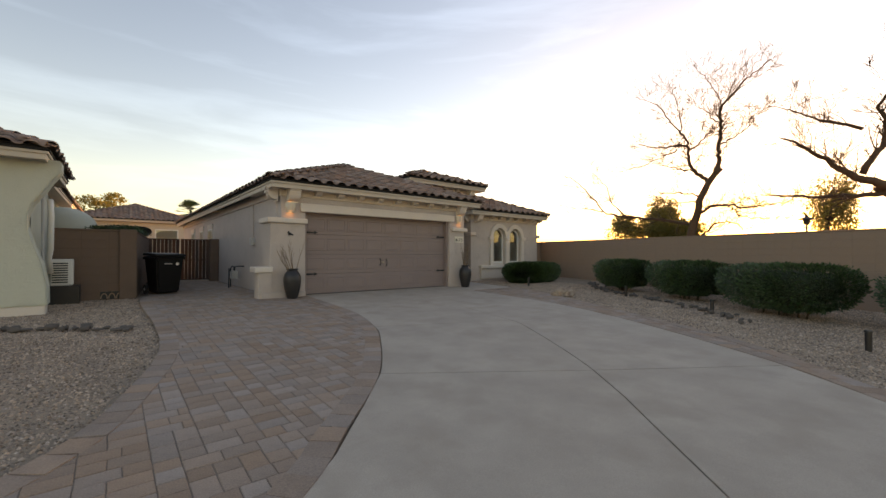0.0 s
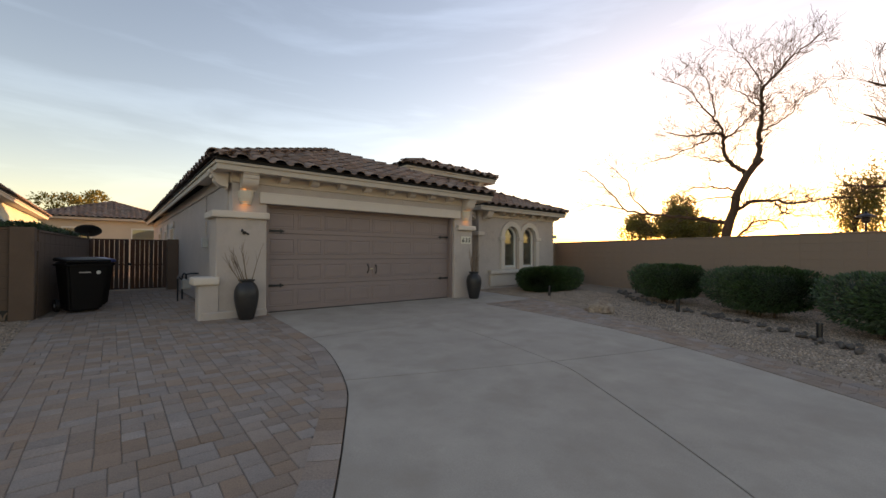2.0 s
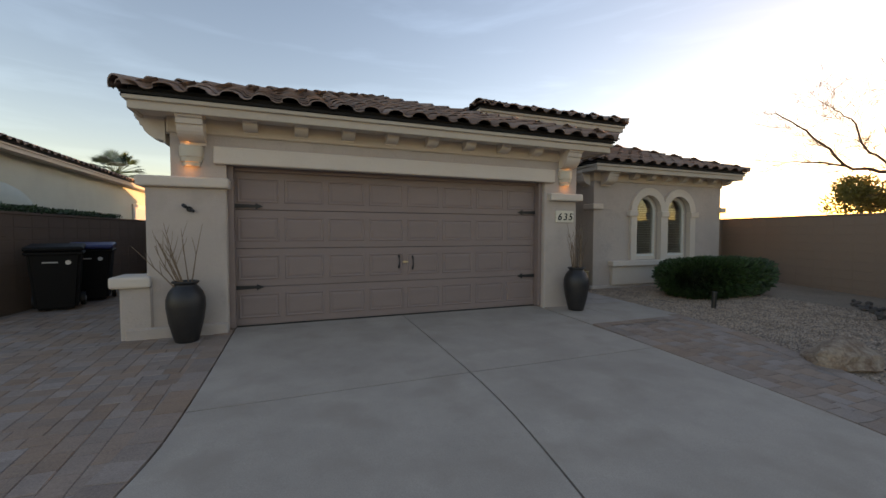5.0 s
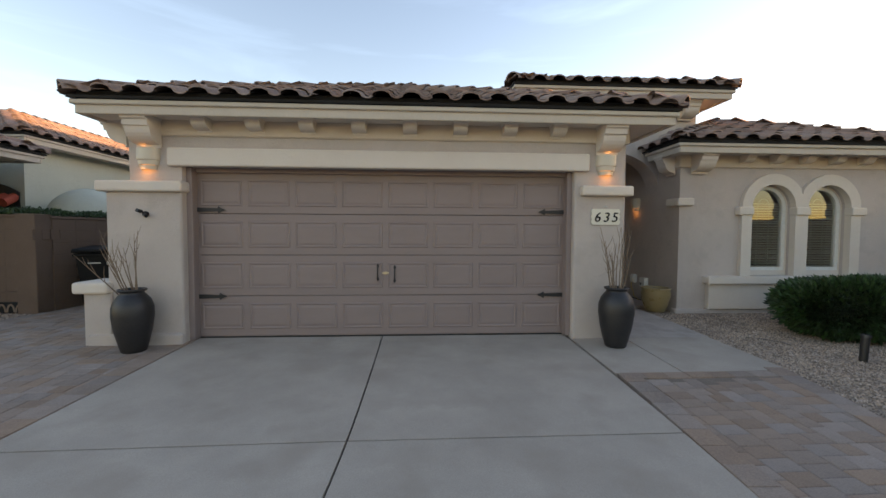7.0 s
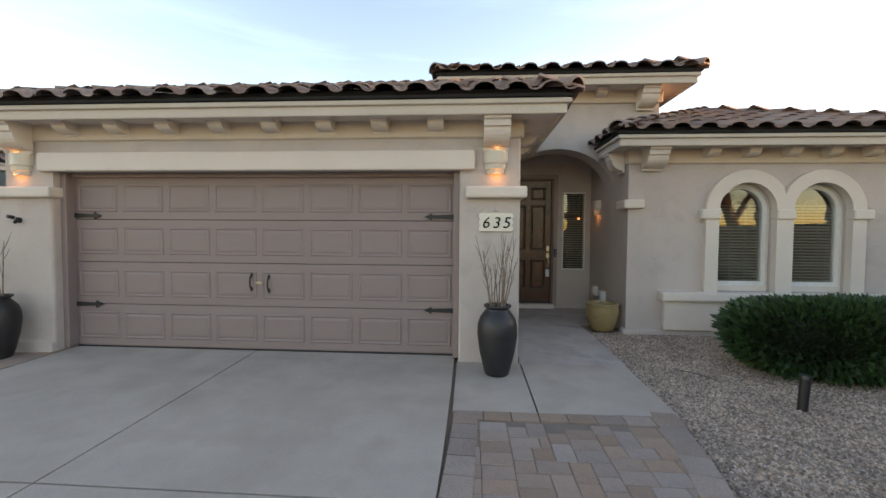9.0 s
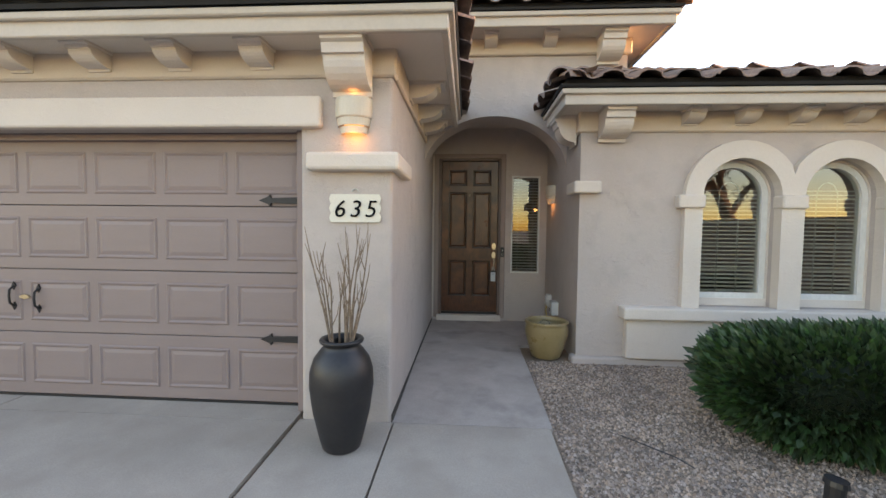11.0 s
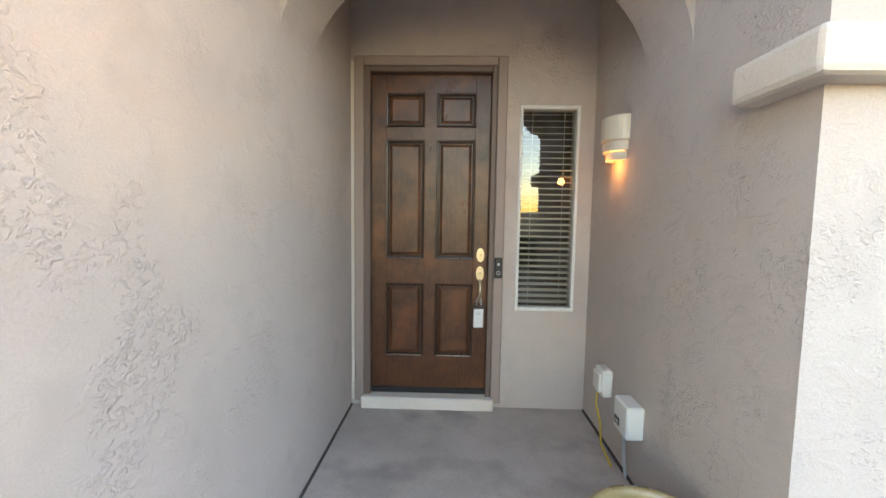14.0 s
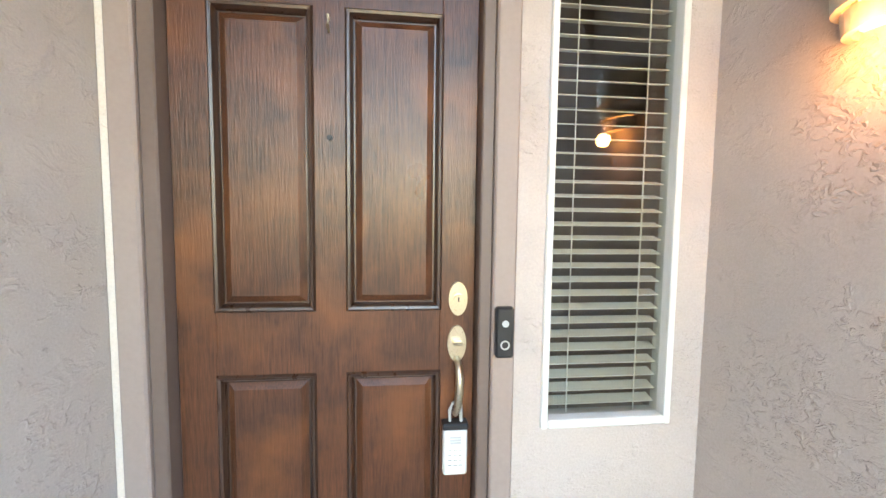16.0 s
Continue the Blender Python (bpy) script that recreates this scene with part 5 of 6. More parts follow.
# ---- neighbour's fittings ----
ac = thing("air_conditioner", (-0.75, 12.0, 0.9), "white outdoor air conditioning unit on a dark stand", "air conditioner")
part("case", box(-1.02, -0.66, 11.75, 12.05, 0.82, 1.38, bev=0.02), WHITE, ac)
for i in range(9):
    part("louvre", box(-0.99, -0.74, 11.735, 11.752, 0.88 + 0.05 * i, 0.905 + 0.05 * i), DARK, ac)
part("stand", box(-1.05, -0.55, 11.7, 12.1, 0.42, 0.82, bev=0.01), DARK, ac)
pi = thing("wall_pipes", (-1.0, 11.2, 0.5), "white insulated pipes clipped to the stucco wall", "pipes")
part("pipe", tube(bmesh.new(), [(-1.0, 11.35, 2.6), (-0.98, 11.35, 2.3), (-0.98, 11.35, 1.6), (-1.02, 11.5, 1.4), (-1.0, 11.6, 1.1)], 0.05, 10), WHITE, pi, smooth=True)
part("pipe", tube(bmesh.new(), [(-1.1, 11.3, 2.65), (-1.08, 11.3, 1.0)], 0.025, 8), GREY, pi)
dm = thing("dome_roof", (-1.05, 15.2, 0.4), "pale painted dome beyond the side wall", "dome")
part("shell", lathe(bmesh.new(), [(0.76 * math.cos(a * math.pi / 20), 2.05 + 0.73 * math.sin(a * math.pi / 20)) for a in range(10)] + [(0.0001, 2.78)], -1.05, 15.2, 28), NEIGH, dm, smooth=True)
part("drum", lathe(bmesh.new(), [(0.76, 0.4), (0.76, 2.05)], -1.05, 15.2, 28), NEIGH, dm)
di = thing("satellite_dish", (0.87, 20.4, 0.45), "dark tilted satellite dish on a pole", "satellite dish")
bm = lathe(bmesh.new(), [(0.0001, 0.0), (0.18, 0.014), (0.26, 0.03), (0.36, 0.075), (0.365, 0.082), (0.26, 0.042), (0.18, 0.024), (0.0001, 0.012)], 0, 0, 28)
bmesh.ops.rotate(bm, cent=(0, 0, 0), matrix=Matrix.Rotation(radians(-32), 3, "X"), verts=bm.verts)
bmesh.ops.translate(bm, vec=(0.87, 20.4, 2.33), verts=bm.verts)
part("reflector", bm, DARK, di, smooth=True)
part("pole", tube(bmesh.new(), [(0.87, 20.4, 0.4), (0.87, 20.4, 2.34)], 0.025, 8), IRON, di)
vb = thing("vent_block", (-0.1, 12.2, 0.45), "decorative concrete vent block at the wall's foot", "vent")
part("frame", box(-0.22, 0.2, 12.225, 12.252, 0.44, 0.62), DARK, vb)
for k in range(3):
    cx = -0.15 + 0.14 * k
    part("petal", strip_prism(bmesh.new(), [(cx + 0.07 * math.cos(a * 0.314), 0.45 + 0.14 * math.sin(a * 0.314)) for a in range(11)], [(cx + 0.045 * math.cos(a * 0.314), 0.45 + 0.11 * math.sin(a * 0.314)) for a in range(11)], "y", 12.215, 12.23), BLOCK, vb)


# ---- planting ----
def leaf_cloud(name, mat, parent, pts, nrm, size, seed, aspect=0.23):
    """Many small folded leaves at given places, facing outwards with scatter."""
    r = np.random.RandomState(seed)
    n = len(pts)
    d = nrm + r.normal(0, 0.7, (n, 3))
    d /= np.linalg.norm(d, axis=1, keepdims=True)
    w = np.cross(d, r.normal(0, 1, (n, 3)))
    w /= np.linalg.norm(w, axis=1, keepdims=True)
    up = np.cross(w, d)
    s = size * r.uniform(0.6, 1.3, (n, 1))
    p = np.array(pts) - np.array(base_of(parent))
    v = np.stack([p, p + d * s * 0.5 + w * s * aspect + up * s * 0.06, p + d * s, p + d * s * 0.5 - w * s * aspect + up * s * 0.06], 1).reshape(-1, 3)
    f = [(4 * i, 4 * i + 1, 4 * i + 2, 4 * i + 3) for i in range(n)]
    o = mesh_from(name, v.tolist(), f, mat, parent)
    return o


def creeper(p, q, seed, n):
    """Low ragged growth along the top of a wall."""
    c = thing("creeper", p, "dark creeping plant along the top of the block wall", "creeper")
    r = np.random.RandomState(seed)
    t = r.uniform(0, 1, (n, 1))
    h = 0.035 + 0.055 * np.abs(np.sin(t * 13 + seed)) + 0.03 * np.abs(np.sin(t * 41))
    pts = np.array(p) + (np.array(q) - np.array(p)) * t + np.concatenate([r.normal(0, 0.07, (n, 2)), r.uniform(0, 1.0, (n, 1)) * h * (1 - t * 0.4)], 1)
    leaf_cloud("foliage", LEAF, c, pts, np.tile((0, 0, 0.6), (n, 1)), 0.05, seed)
    part("vine", tube(bmesh.new(), [Vector(p), Vector(p).lerp(Vector(q), 0.5) + Vector((0.03, 0, 0.01)), Vector(q)], 0.012, 6), BARK, c)
    return c


def shrub(cx, cy, lx, ly, h, rot, seed, n, label, group, lift=0.14, leaf=0.062, tuck=0.22):
    """A clipped, flat-topped shrub: bare stems, a dense leafy crown with a ragged skin."""
    z0 = gz(cy)
    s = thing("shrub", (cx, cy, z0), label, "shrub", group)
    r = np.random.RandomState(seed)
    d = r.normal(0, 1, (n, 3))
    d /= np.linalg.norm(d, axis=1, keepdims=True)
    q = d / (np.abs(d) ** 4.5).sum(1, keepdims=True) ** (1 / 4.5)
    q *= r.uniform(0.80, 1.0, (n, 1)) ** 0.7
    bump = 1 + 0.06 * np.sin(q[:, :1] * 9 + seed) * np.cos(q[:, 1:2] * 7) + r.normal(0, 0.02, (n, 1))
    taper = np.where(q[:, 2:3] < 0, 1 + tuck * q[:, 2:3], 1.0)
    q = q * bump
    ca, sa = math.cos(radians(rot)), math.sin(radians(rot))
    x, y, z = q[:, 0] * lx / 2 * taper[:, 0], q[:, 1] * ly / 2 * taper[:, 0], (q[:, 2] + 1) / 2 * (h - lift) + lift
    pts = np.stack([cx + ca * x - sa * y, cy + sa * x + ca * y, z0 + z], 1)
    nm = np.stack([ca * d[:, 0] - sa * d[:, 1], sa * d[:, 0] + ca * d[:, 1], d[:, 2] + 0.25], 1)
    leaf_cloud("foliage", LEAF, s, pts, nm, leaf, seed)
    # solid filler core; the crown's inner shade is put into its dark green
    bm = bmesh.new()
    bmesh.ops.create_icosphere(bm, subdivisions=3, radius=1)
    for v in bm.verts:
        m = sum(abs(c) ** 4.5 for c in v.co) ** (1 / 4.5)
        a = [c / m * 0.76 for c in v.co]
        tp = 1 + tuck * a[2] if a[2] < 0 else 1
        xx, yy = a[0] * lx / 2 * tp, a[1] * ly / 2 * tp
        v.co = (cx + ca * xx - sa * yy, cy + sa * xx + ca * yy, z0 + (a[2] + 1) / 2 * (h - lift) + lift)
    part("shade_core", bm, plain("dark green crown shade", (0.016, 0.028, 0.011), 0.9), s)
    for i in range(7):
        bm = bmesh.new()
        a = r.uniform(0, 6.28)
        k = r.uniform(0.05, 0.4)
        p = Vector((cx + ca * math.cos(a) * k * lx * 0.5, cy + sa * math.cos(a) * k * lx * 0.5, z0 - 0.03))
        tube(bm, [p, p + Vector((r.uniform(-0.1, 0.1), r.uniform(-0.1, 0.1), lift + 0.25))], [0.02, 0.012], 5)
        part("stem", bm, BARK, s)
    return s


creeper((0.36, 12.5, 2.055), (0.73, 16.2, 2.055), 17, 5000)
creeper((0.36, 12.36, 2.075), (-0.35, 12.36, 2.075), 18, 1500)
HEDGE = "clipped dark green oleander shrub with narrow leaves"
shrub(13.12, 10.33, 2.75, 1.0, 0.72, 0, 11, 26000, HEDGE, "clipped shrubs", lift=0.02, leaf=0.088, tuck=0.1)
for cx, cy, lx, ly, h, sd in ((13.45, 6.75, 1.7, 1.4, 1.0, 12), (12.9, 4.55, 2.0, 1.5, 1.05, 13), (11.6, 2.15, 2.4, 1.6, 1.1, 14), (10.9, -0.6, 2.4, 1.6, 1.1, 15)):
    shrub(cx, cy, lx, ly, h, 65, sd, 17000, HEDGE, "clipped shrubs")


def bollard(x, y, tilt):
    z = gz(y)
    b = thing("path_light", (x, y, z), "short black cylindrical garden path light", "path light", "garden path lights")
    part("post", tube(bmesh.new(), [(x, y, z - 0.05), (x + tilt, y, z + 0.25)], [0.038, 0.042], 14), DARK, b)
    part("cap", tube(bmesh.new(), [(x + tilt, y, z + 0.25), (x + tilt * 1.1, y, z + 0.275)], [0.052, 0.048], 14), DARK, b)


for x, y, t in ((11.74, 9.42, 0.02), (11.88, 5.88, 0.0), (10.55, 3.23, 0.01), (8.53, 0.63, 0.0)):
    bollard(x, y, t)


def boulder(x, y, sx, sy, sz, seed, mat=ROCK, name="boulder", label="rough tan boulder lying in the gravel", group=""):
    bm = bmesh.new()
    bmesh.ops.create_icosphere(bm, subdivisions=3 if sx > 0.15 else 2, radius=1)
    o = Vector((seed * 3.1, seed * 1.7, 0))
    for v in bm.verts:
        k = 1 + 0.38 * noise.noise(v.co * 1.3 + o) + 0.16 * noise.noise(v.co * 3.5 + o) + 0.05 * noise.noise(v.co * 9 + o)
        v.co = Vector((x + v.co.x * k * sx, y + v.co.y * k * sy, gz(y) + 0.25 * sz + v.co.z * k * sz))
    return single(name, bm, mat, (x, y, gz(y)), label, "boulder", group)


boulder(10.22, 6.92, 0.42, 0.27, 0.17, 2)
boulder(10.75, 7.15, 0.22, 0.16, 0.12, 5)
plain("dark river stone", (0.10, 0.085, 0.075), 0.85)
rng = random.Random(15)
BEDS = [spline([(15.0, 8.9), (14.2, 8.3), (13.3, 7.5), (12.4, 6.6), (12.0, 5.3), (11.0, 3.8), (10.3, 2.95), (9.6, 2.4)], 90), spline([(-2.6, 8.9), (-1.3, 8.75), (-0.77, 8.5), (-0.24, 8.15), (0.2, 7.8)], 45)]
SPOTS = [(p.x + rng.gauss(0, 0.11), p.y + rng.gauss(0, 0.11)) for bed_line in BEDS for p in bed_line]
for i, (x, y) in enumerate(SPOTS):
    boulder(x, y, rng.uniform(0.025, 0.085), rng.uniform(0.025, 0.065), rng.uniform(0.02, 0.05), 20 + i, bpy.data.materials["dark river stone"], "river_stone", "dark rounded river stone in the gravel bed", "river stones")
sp_ = thing("sprinkler_hose", (11.3, 9.9, gz(9.9)), "thin black drip irrigation tube on the gravel", "drip tube")
part("tube", tube(bmesh.new(), [(11.05, 10.25, gz(10.2) + 0.01), (11.15, 10.1, gz(10.1) + 0.03), (11.3, 9.98, gz(10) + 0.02), (11.38, 9.93, gz(9.9) - 0.01)], 0.004, 6), DARK, sp_)


# ---- trees ----
def along(bearing, dist, z):
    """A place by its bearing from the lot's corner and its distance."""
    a = radians(bearing)
    return Vector((math.sin(a) * dist, math.cos(a) * dist, z))


def bare_tree(base, side, trunk, limbs, seed, label):
    """A leafless tree. Trunk and limbs run through (across, height, radius); finer branches sprout along them, split again and again."""
    t = thing("bare_tree", base, label, "tree", "bare trees beyond the wall")
    deep = Vector((-side.y, side.x, 0))
    rng = random.Random(seed)

    def place(r, z, d=0.0):
        return Vector((base.x, base.y, 0)) + side * r + deep * d + Vector((0, 0, z))

    part("trunk", tube(bmesh.new(), [place(r, z) for r, z, w in trunk], [w for r, z, w in trunk], 10), BARK, t, smooth=True)
    twigs = bmesh.new()

    def grow(p, d, L, r, k):
        n = 4 if k < 1 else 3
        pts, rad = [p], [r]
        for i in range(n):
            d = (d + Vector((rng.uniform(-0.3, 0.3), rng.uniform(-0.3, 0.3), rng.uniform(-0.2, 0.24)))).normalized()
            pts.append(pts[-1] + d * L / n)
            rad.append(max(r * (1 - 0.55 * (i + 1) / n), 0.0045))
        tube(twigs, pts, rad, 4 if k < 2 else 3)
        if k >= 3:
            return
        for i in range(3 if k < 2 else 2):
            j = rng.randint(1, n)
            e = (d + Vector((rng.uniform(-0.8, 0.8), rng.uniform(-0.8, 0.8), rng.uniform(-0.35, 0.6)))).normalized()
            grow(pts[j], e, L * rng.uniform(0.5, 0.8), max(rad[j] * 0.72, 0.005), k + 1)

    for row in limbs:
        d0, d1 = rng.uniform(-0.2, 0.2), rng.uniform(-1.6, 1.6)
        n = len(row)
        pts = spline([place(r, z, d0 + (d1 - d0) * i / n + rng.uniform(-0.15, 0.15)) for i, (r, z, w) in enumerate(row)], n * 4)
        rad = [row[0][2] + (row[-1][2] - row[0][2]) * k / (len(pts) - 1) for k in range(len(pts))]
        pts = [p + Vector((rng.uniform(-0.05, 0.05), rng.uniform(-0.05, 0.05), rng.uniform(-0.05, 0.05))) for p in pts]
        part("limb", tube(bmesh.new(), pts, rad, 7), BARK, t, smooth=True)
        for k in range(2, len(pts)):
            d = (pts[k] - pts[k - 1]).normalized()
            for rep in range(3):
                if rng.random() < 0.66:
                    e = (d * 0.6 + Vector((rng.uniform(-0.9, 0.9), rng.uniform(-0.9, 0.9), rng.uniform(-0.5, 0.65)))).normalized()
                    grow(pts[k], e, rng.uniform(0.4, 0.95), min(max(rad[k] * 0.3, 0.008), 0.02), 0 if rng.random() < 0.45 else 1)
    part("fine_growth", twigs, BARK, t)["kind"] = "stuff"
    return t


VIEW = Vector((0.773, -0.635, 0)).normalized()
def limb(w0, w1, *pts):
    """Points (across, height) of one limb, its radius falling from w0 to w1."""
    return [(r, z, w0 + (w1 - w0) * i / (len(pts) - 1)) for i, (r, z) in enumerate(pts)]


CROWN = [limb(0.12, 0.02, (1.08, 5.67), (1.2, 6.28), (1.22, 6.9), (1.29, 7.51), (1.33, 8.12), (1.33, 8.75), (1.59, 9.11), (2.06, 9.68), (2.61, 10.13), (3.23, 10.54)),
         limb(0.035, 0.01, (1.33, 8.12), (1.0, 8.32), (0.7, 8.89), (0.08, 9.55)), limb(0.035, 0.01, (1.33, 8.75), (1.2, 9.65), (0.71, 10.55), (0.41, 11.28)),
         limb(0.04, 0.01, (1.28, 7.14), (1.77, 7.42), (2.42, 7.9), (2.6, 8.45), (3.13, 8.68)), limb(0.03, 0.01, (1.59, 9.11), (1.78, 10.0), (2.16, 10.87))]
FORK = [limb(0.11, 0.02, (0.72, 5.31), (0.27, 5.77), (-0.04, 6.2), (-0.1, 6.73), (-0.04, 7.03), (-0.53, 7.19), (-1.25, 7.15), (-2.3, 7.44)),
        limb(0.06, 0.012, (-0.04, 6.98), (-0.31, 7.81), (-0.79, 8.43), (-1.35, 9.36), (-2.17, 9.97)), limb(0.03, 0.01, (-0.42, 8.09), (-0.52, 9.04), (-0.78, 10.17), (-1.11, 11.06)),
        limb(0.05, 0.025, (-0.06, 6.98), (0.28, 7.06), (0.89, 7.66)), limb(0.05, 0.015, (-0.15, 5.93), (-0.8, 6.12), (-1.2, 6.23)),
        limb(0.04, 0.012, (-0.58, 7.07), (-1.25, 6.72), (-2.19, 6.23), (-2.93, 6.13))]
SKIRT = [limb(0.09, 0.02, (0.32, 3.59), (0.77, 3.89), (1.26, 3.98), (1.74, 3.92), (2.11, 3.75), (2.92, 3.83), (3.76, 3.91)), limb(0.04, 0.012, (1.74, 3.92), (2.2, 3.45), (3.26, 3.3)),
         limb(0.06, 0.02, (0.05, 2.3), (0.66, 2.68), (0.96, 3.05), (1.26, 3.21), (1.92, 3.08), (2.23, 2.83)), limb(0.05, 0.012, (0.37, 4.61), (-0.26, 4.8), (-1.03, 4.82), (-2.08, 4.64)),
         limb(0.04, 0.012, (0.36, 4.22), (-0.37, 4.28), (-1.26, 4.08)), limb(0.09, 0.02, (0.15, 3.08), (-1.49, 3.43), (-3.19, 3.71), (-4.38, 4.01), (-4.93, 4.8), (-6.54, 6.4)),
         limb(0.04, 0.012, (-4.38, 4.01), (-6.24, 4.44)), limb(0.045, 0.012, (-3.19, 3.71), (-3.97, 4.57), (-4.37, 5.63), (-5.12, 6.46))]
bare_tree(Vector((23.29, 8.06, 0.3)), Vector((0.264, -0.964, 0)), limb(0.21, 0.13, (-0.1, 0.1), (0.0, 2.57), (0.15, 3.21), (0.32, 3.72), (0.39, 4.35), (0.78, 5.2), (1.04, 5.6), (1.31, 5.89)),
          CROWN + FORK + SKIRT, 41, "large leafless mesquite tree with spreading dark limbs")
bare_tree(Vector((20.8, -0.5, 0.2)), VIEW, [(0, 0.1, 0.30), (-0.3, 2.0, 0.26), (-1.5, 3.2, 0.2), (-2.56, 3.66, 0.15)],
          [[(-2.5, 3.66, 0.14), (-3.4, 4.0, 0.11), (-4.4, 4.8, 0.06), (-5.6, 5.3, 0.02)], [(-3.2, 4.1, 0.10), (-2.8, 5.3, 0.08), (-3.3, 6.0, 0.05), (-2.9, 6.9, 0.02)],
           [(-2.3, 3.5, 0.09), (-4.1, 3.4, 0.05), (-5.7, 3.5, 0.02)], [(-1.4, 3.2, 0.13), (-1.2, 4.6, 0.10), (-1.6, 5.8, 0.06), (-1.4, 6.8, 0.02)], [(-3.0, 5.6, 0.06), (-4.0, 6.0, 0.04), (-4.6, 6.5, 0.02)], [(-0.5, 2.4, 0.14), (0.8, 4.0, 0.10), (1.4, 5.4, 0.05), (2.4, 6.4, 0.02)]],
          57, "leafless mesquite tree with drooping fine twigs")


def leafy_tree(name, c, rx, rz, top, trunk_h, seed, n, label, leaf=0.22, weep=False, mat=LEAF_DRY):
    """A tree of clumps: limbs reach to uneven leafy clumps with gaps between."""
    t = thing(name, (c[0], c[1], 0.3), label, "tree")
    rng = np.random.RandomState(seed)
    k = 26
    cl = rng.normal(0, 1, (k, 3))
    cl /= np.linalg.norm(cl, axis=1, keepdims=True)
    cl *= rng.uniform(0.35, 0.85, (k, 1))
    cz = top - rz
    cen = np.array([c[0], c[1], cz]) + cl * np.array([rx, rx, rz])
    pts, nm = [], []
    for j in range(k):
        m = n // k
        d = rng.normal(0, 1, (m, 3))
        d /= np.linalg.norm(d, axis=1, keepdims=True)
        sc = rng.uniform(0.22, 0.4)
        q = d * rng.uniform(0.3, 1, (m, 1)) * np.array([rx * sc, rx * sc, rz * sc * (1.6 if weep else 0.8)])
        pts.append(cen[j] + q - (np.array([0, 0, 0.4]) * rng.uniform(0, 1, (m, 1)) * rz if weep else 0))
        nm.append(d + ([0, 0, -1.2] if weep else [0, 0, 0.3]))
    leaf_cloud("crown", mat, t, np.concatenate(pts), np.concatenate(nm), leaf, seed)
    bm = tube(bmesh.new(), [(c[0], c[1], 0.1), (c[0] + 0.1, c[1], trunk_h * 0.6), (c[0], c[1], trunk_h + 0.5)], [0.3, 0.24, 0.15], 8)
    for j in range(k):
        if j % 2 == 0:
            p, q = Vector((c[0], c[1], trunk_h)), Vector(cen[j])
            tube(bm, [p, p.lerp(q, 0.5) + Vector((0, 0, 0.3)), q], [0.07, 0.045, 0.015], 5)
    part("trunk", bm, BARK, t)
    return t


P = along(67.9, 40, 0)
leafy_tree("pepper_tree", P, 4.2, 3.0, 7.0, 2.2, 61, 34000, "dense olive-green tree beyond the block wall", 0.20)
leafy_tree("weeping_tree", (52.0, 6.4), 2.6, 4.2, 11.0, 4.4, 62, 7500, "thin weeping tree beyond the block wall", 0.24, True)
leafy_tree("shade_tree", (-1.3, 62.0), 4.0, 2.8, 9.3, 3.5, 63, 8000, "round olive-green tree behind the houses", 0.3)
leafy_tree("shade_tree", (6.0, 66.0), 2.2, 1.2, 6.2, 3.0, 64, 2500, "small pale tree behind the houses", 0.25)
PL2 = thing("garden_lamp", (24.4, 3.7, 0.3), "dark lantern post seen over the block wall", "lamp post")
part("post", tube(bmesh.new(), [(24.4, 3.7, 0.2), (24.4, 3.7, 2.9)], 0.04, 8), IRON, PL2)
part("lantern", lathe(bmesh.new(), [(0.06, 2.88), (0.12, 2.95), (0.13, 3.12), (0.10, 3.14)], 24.4, 3.7, 10), IRON, PL2)
part("hood", lathe(bmesh.new(), [(0.32, 3.13), (0.30, 3.16), (0.06, 3.27), (0.02, 3.36)], 24.4, 3.7, 14), IRON, PL2)


def palm(c, h, seed):
    t = thing("palm_tree", (c[0], c[1], 0.3), "fan palm with a rounded crown behind the roofs", "palm")
    part("trunk", tube(bmesh.new(), [(c[0], c[1], 0.1), (c[0], c[1], h)], [0.3, 0.22], 10), BARK, t)
    rng = random.Random(seed)
    bm = bmesh.new()
    for i in range(40):
        a, e = rng.uniform(0, 6.28), rng.uniform(-0.5, 1.3)
        d = Vector((math.cos(a) * math.cos(e), math.sin(a) * math.cos(e), math.sin(e)))
        o = Vector((c[0], c[1], h)) + d * 0.9
        side = d.cross(Vector((0, 0, 1))).normalized()
        tube(bm, [Vector((c[0], c[1], h)), o], [0.02, 0.015], 4)
        for k in range(13):
            f = (k - 6) / 6 * 1.2
            e2 = (d * math.cos(f) + side * math.sin(f)).normalized()
            w = e2.cross(d.cross(side)).normalized() * 0.035
            tip = o + e2 * 0.75 + Vector((0, 0, -0.12))
            bm.faces.new([bm.verts.new(p) for p in (o, o + e2 * 0.4 + w, tip, o + e2 * 0.4 - w)])
    part("fronds", bm, LEAF, t)


PP = along(7.3, 48, 0)
palm(PP, 5.6, 9)
palm((-4.9, 34.1), 5.2, 12)

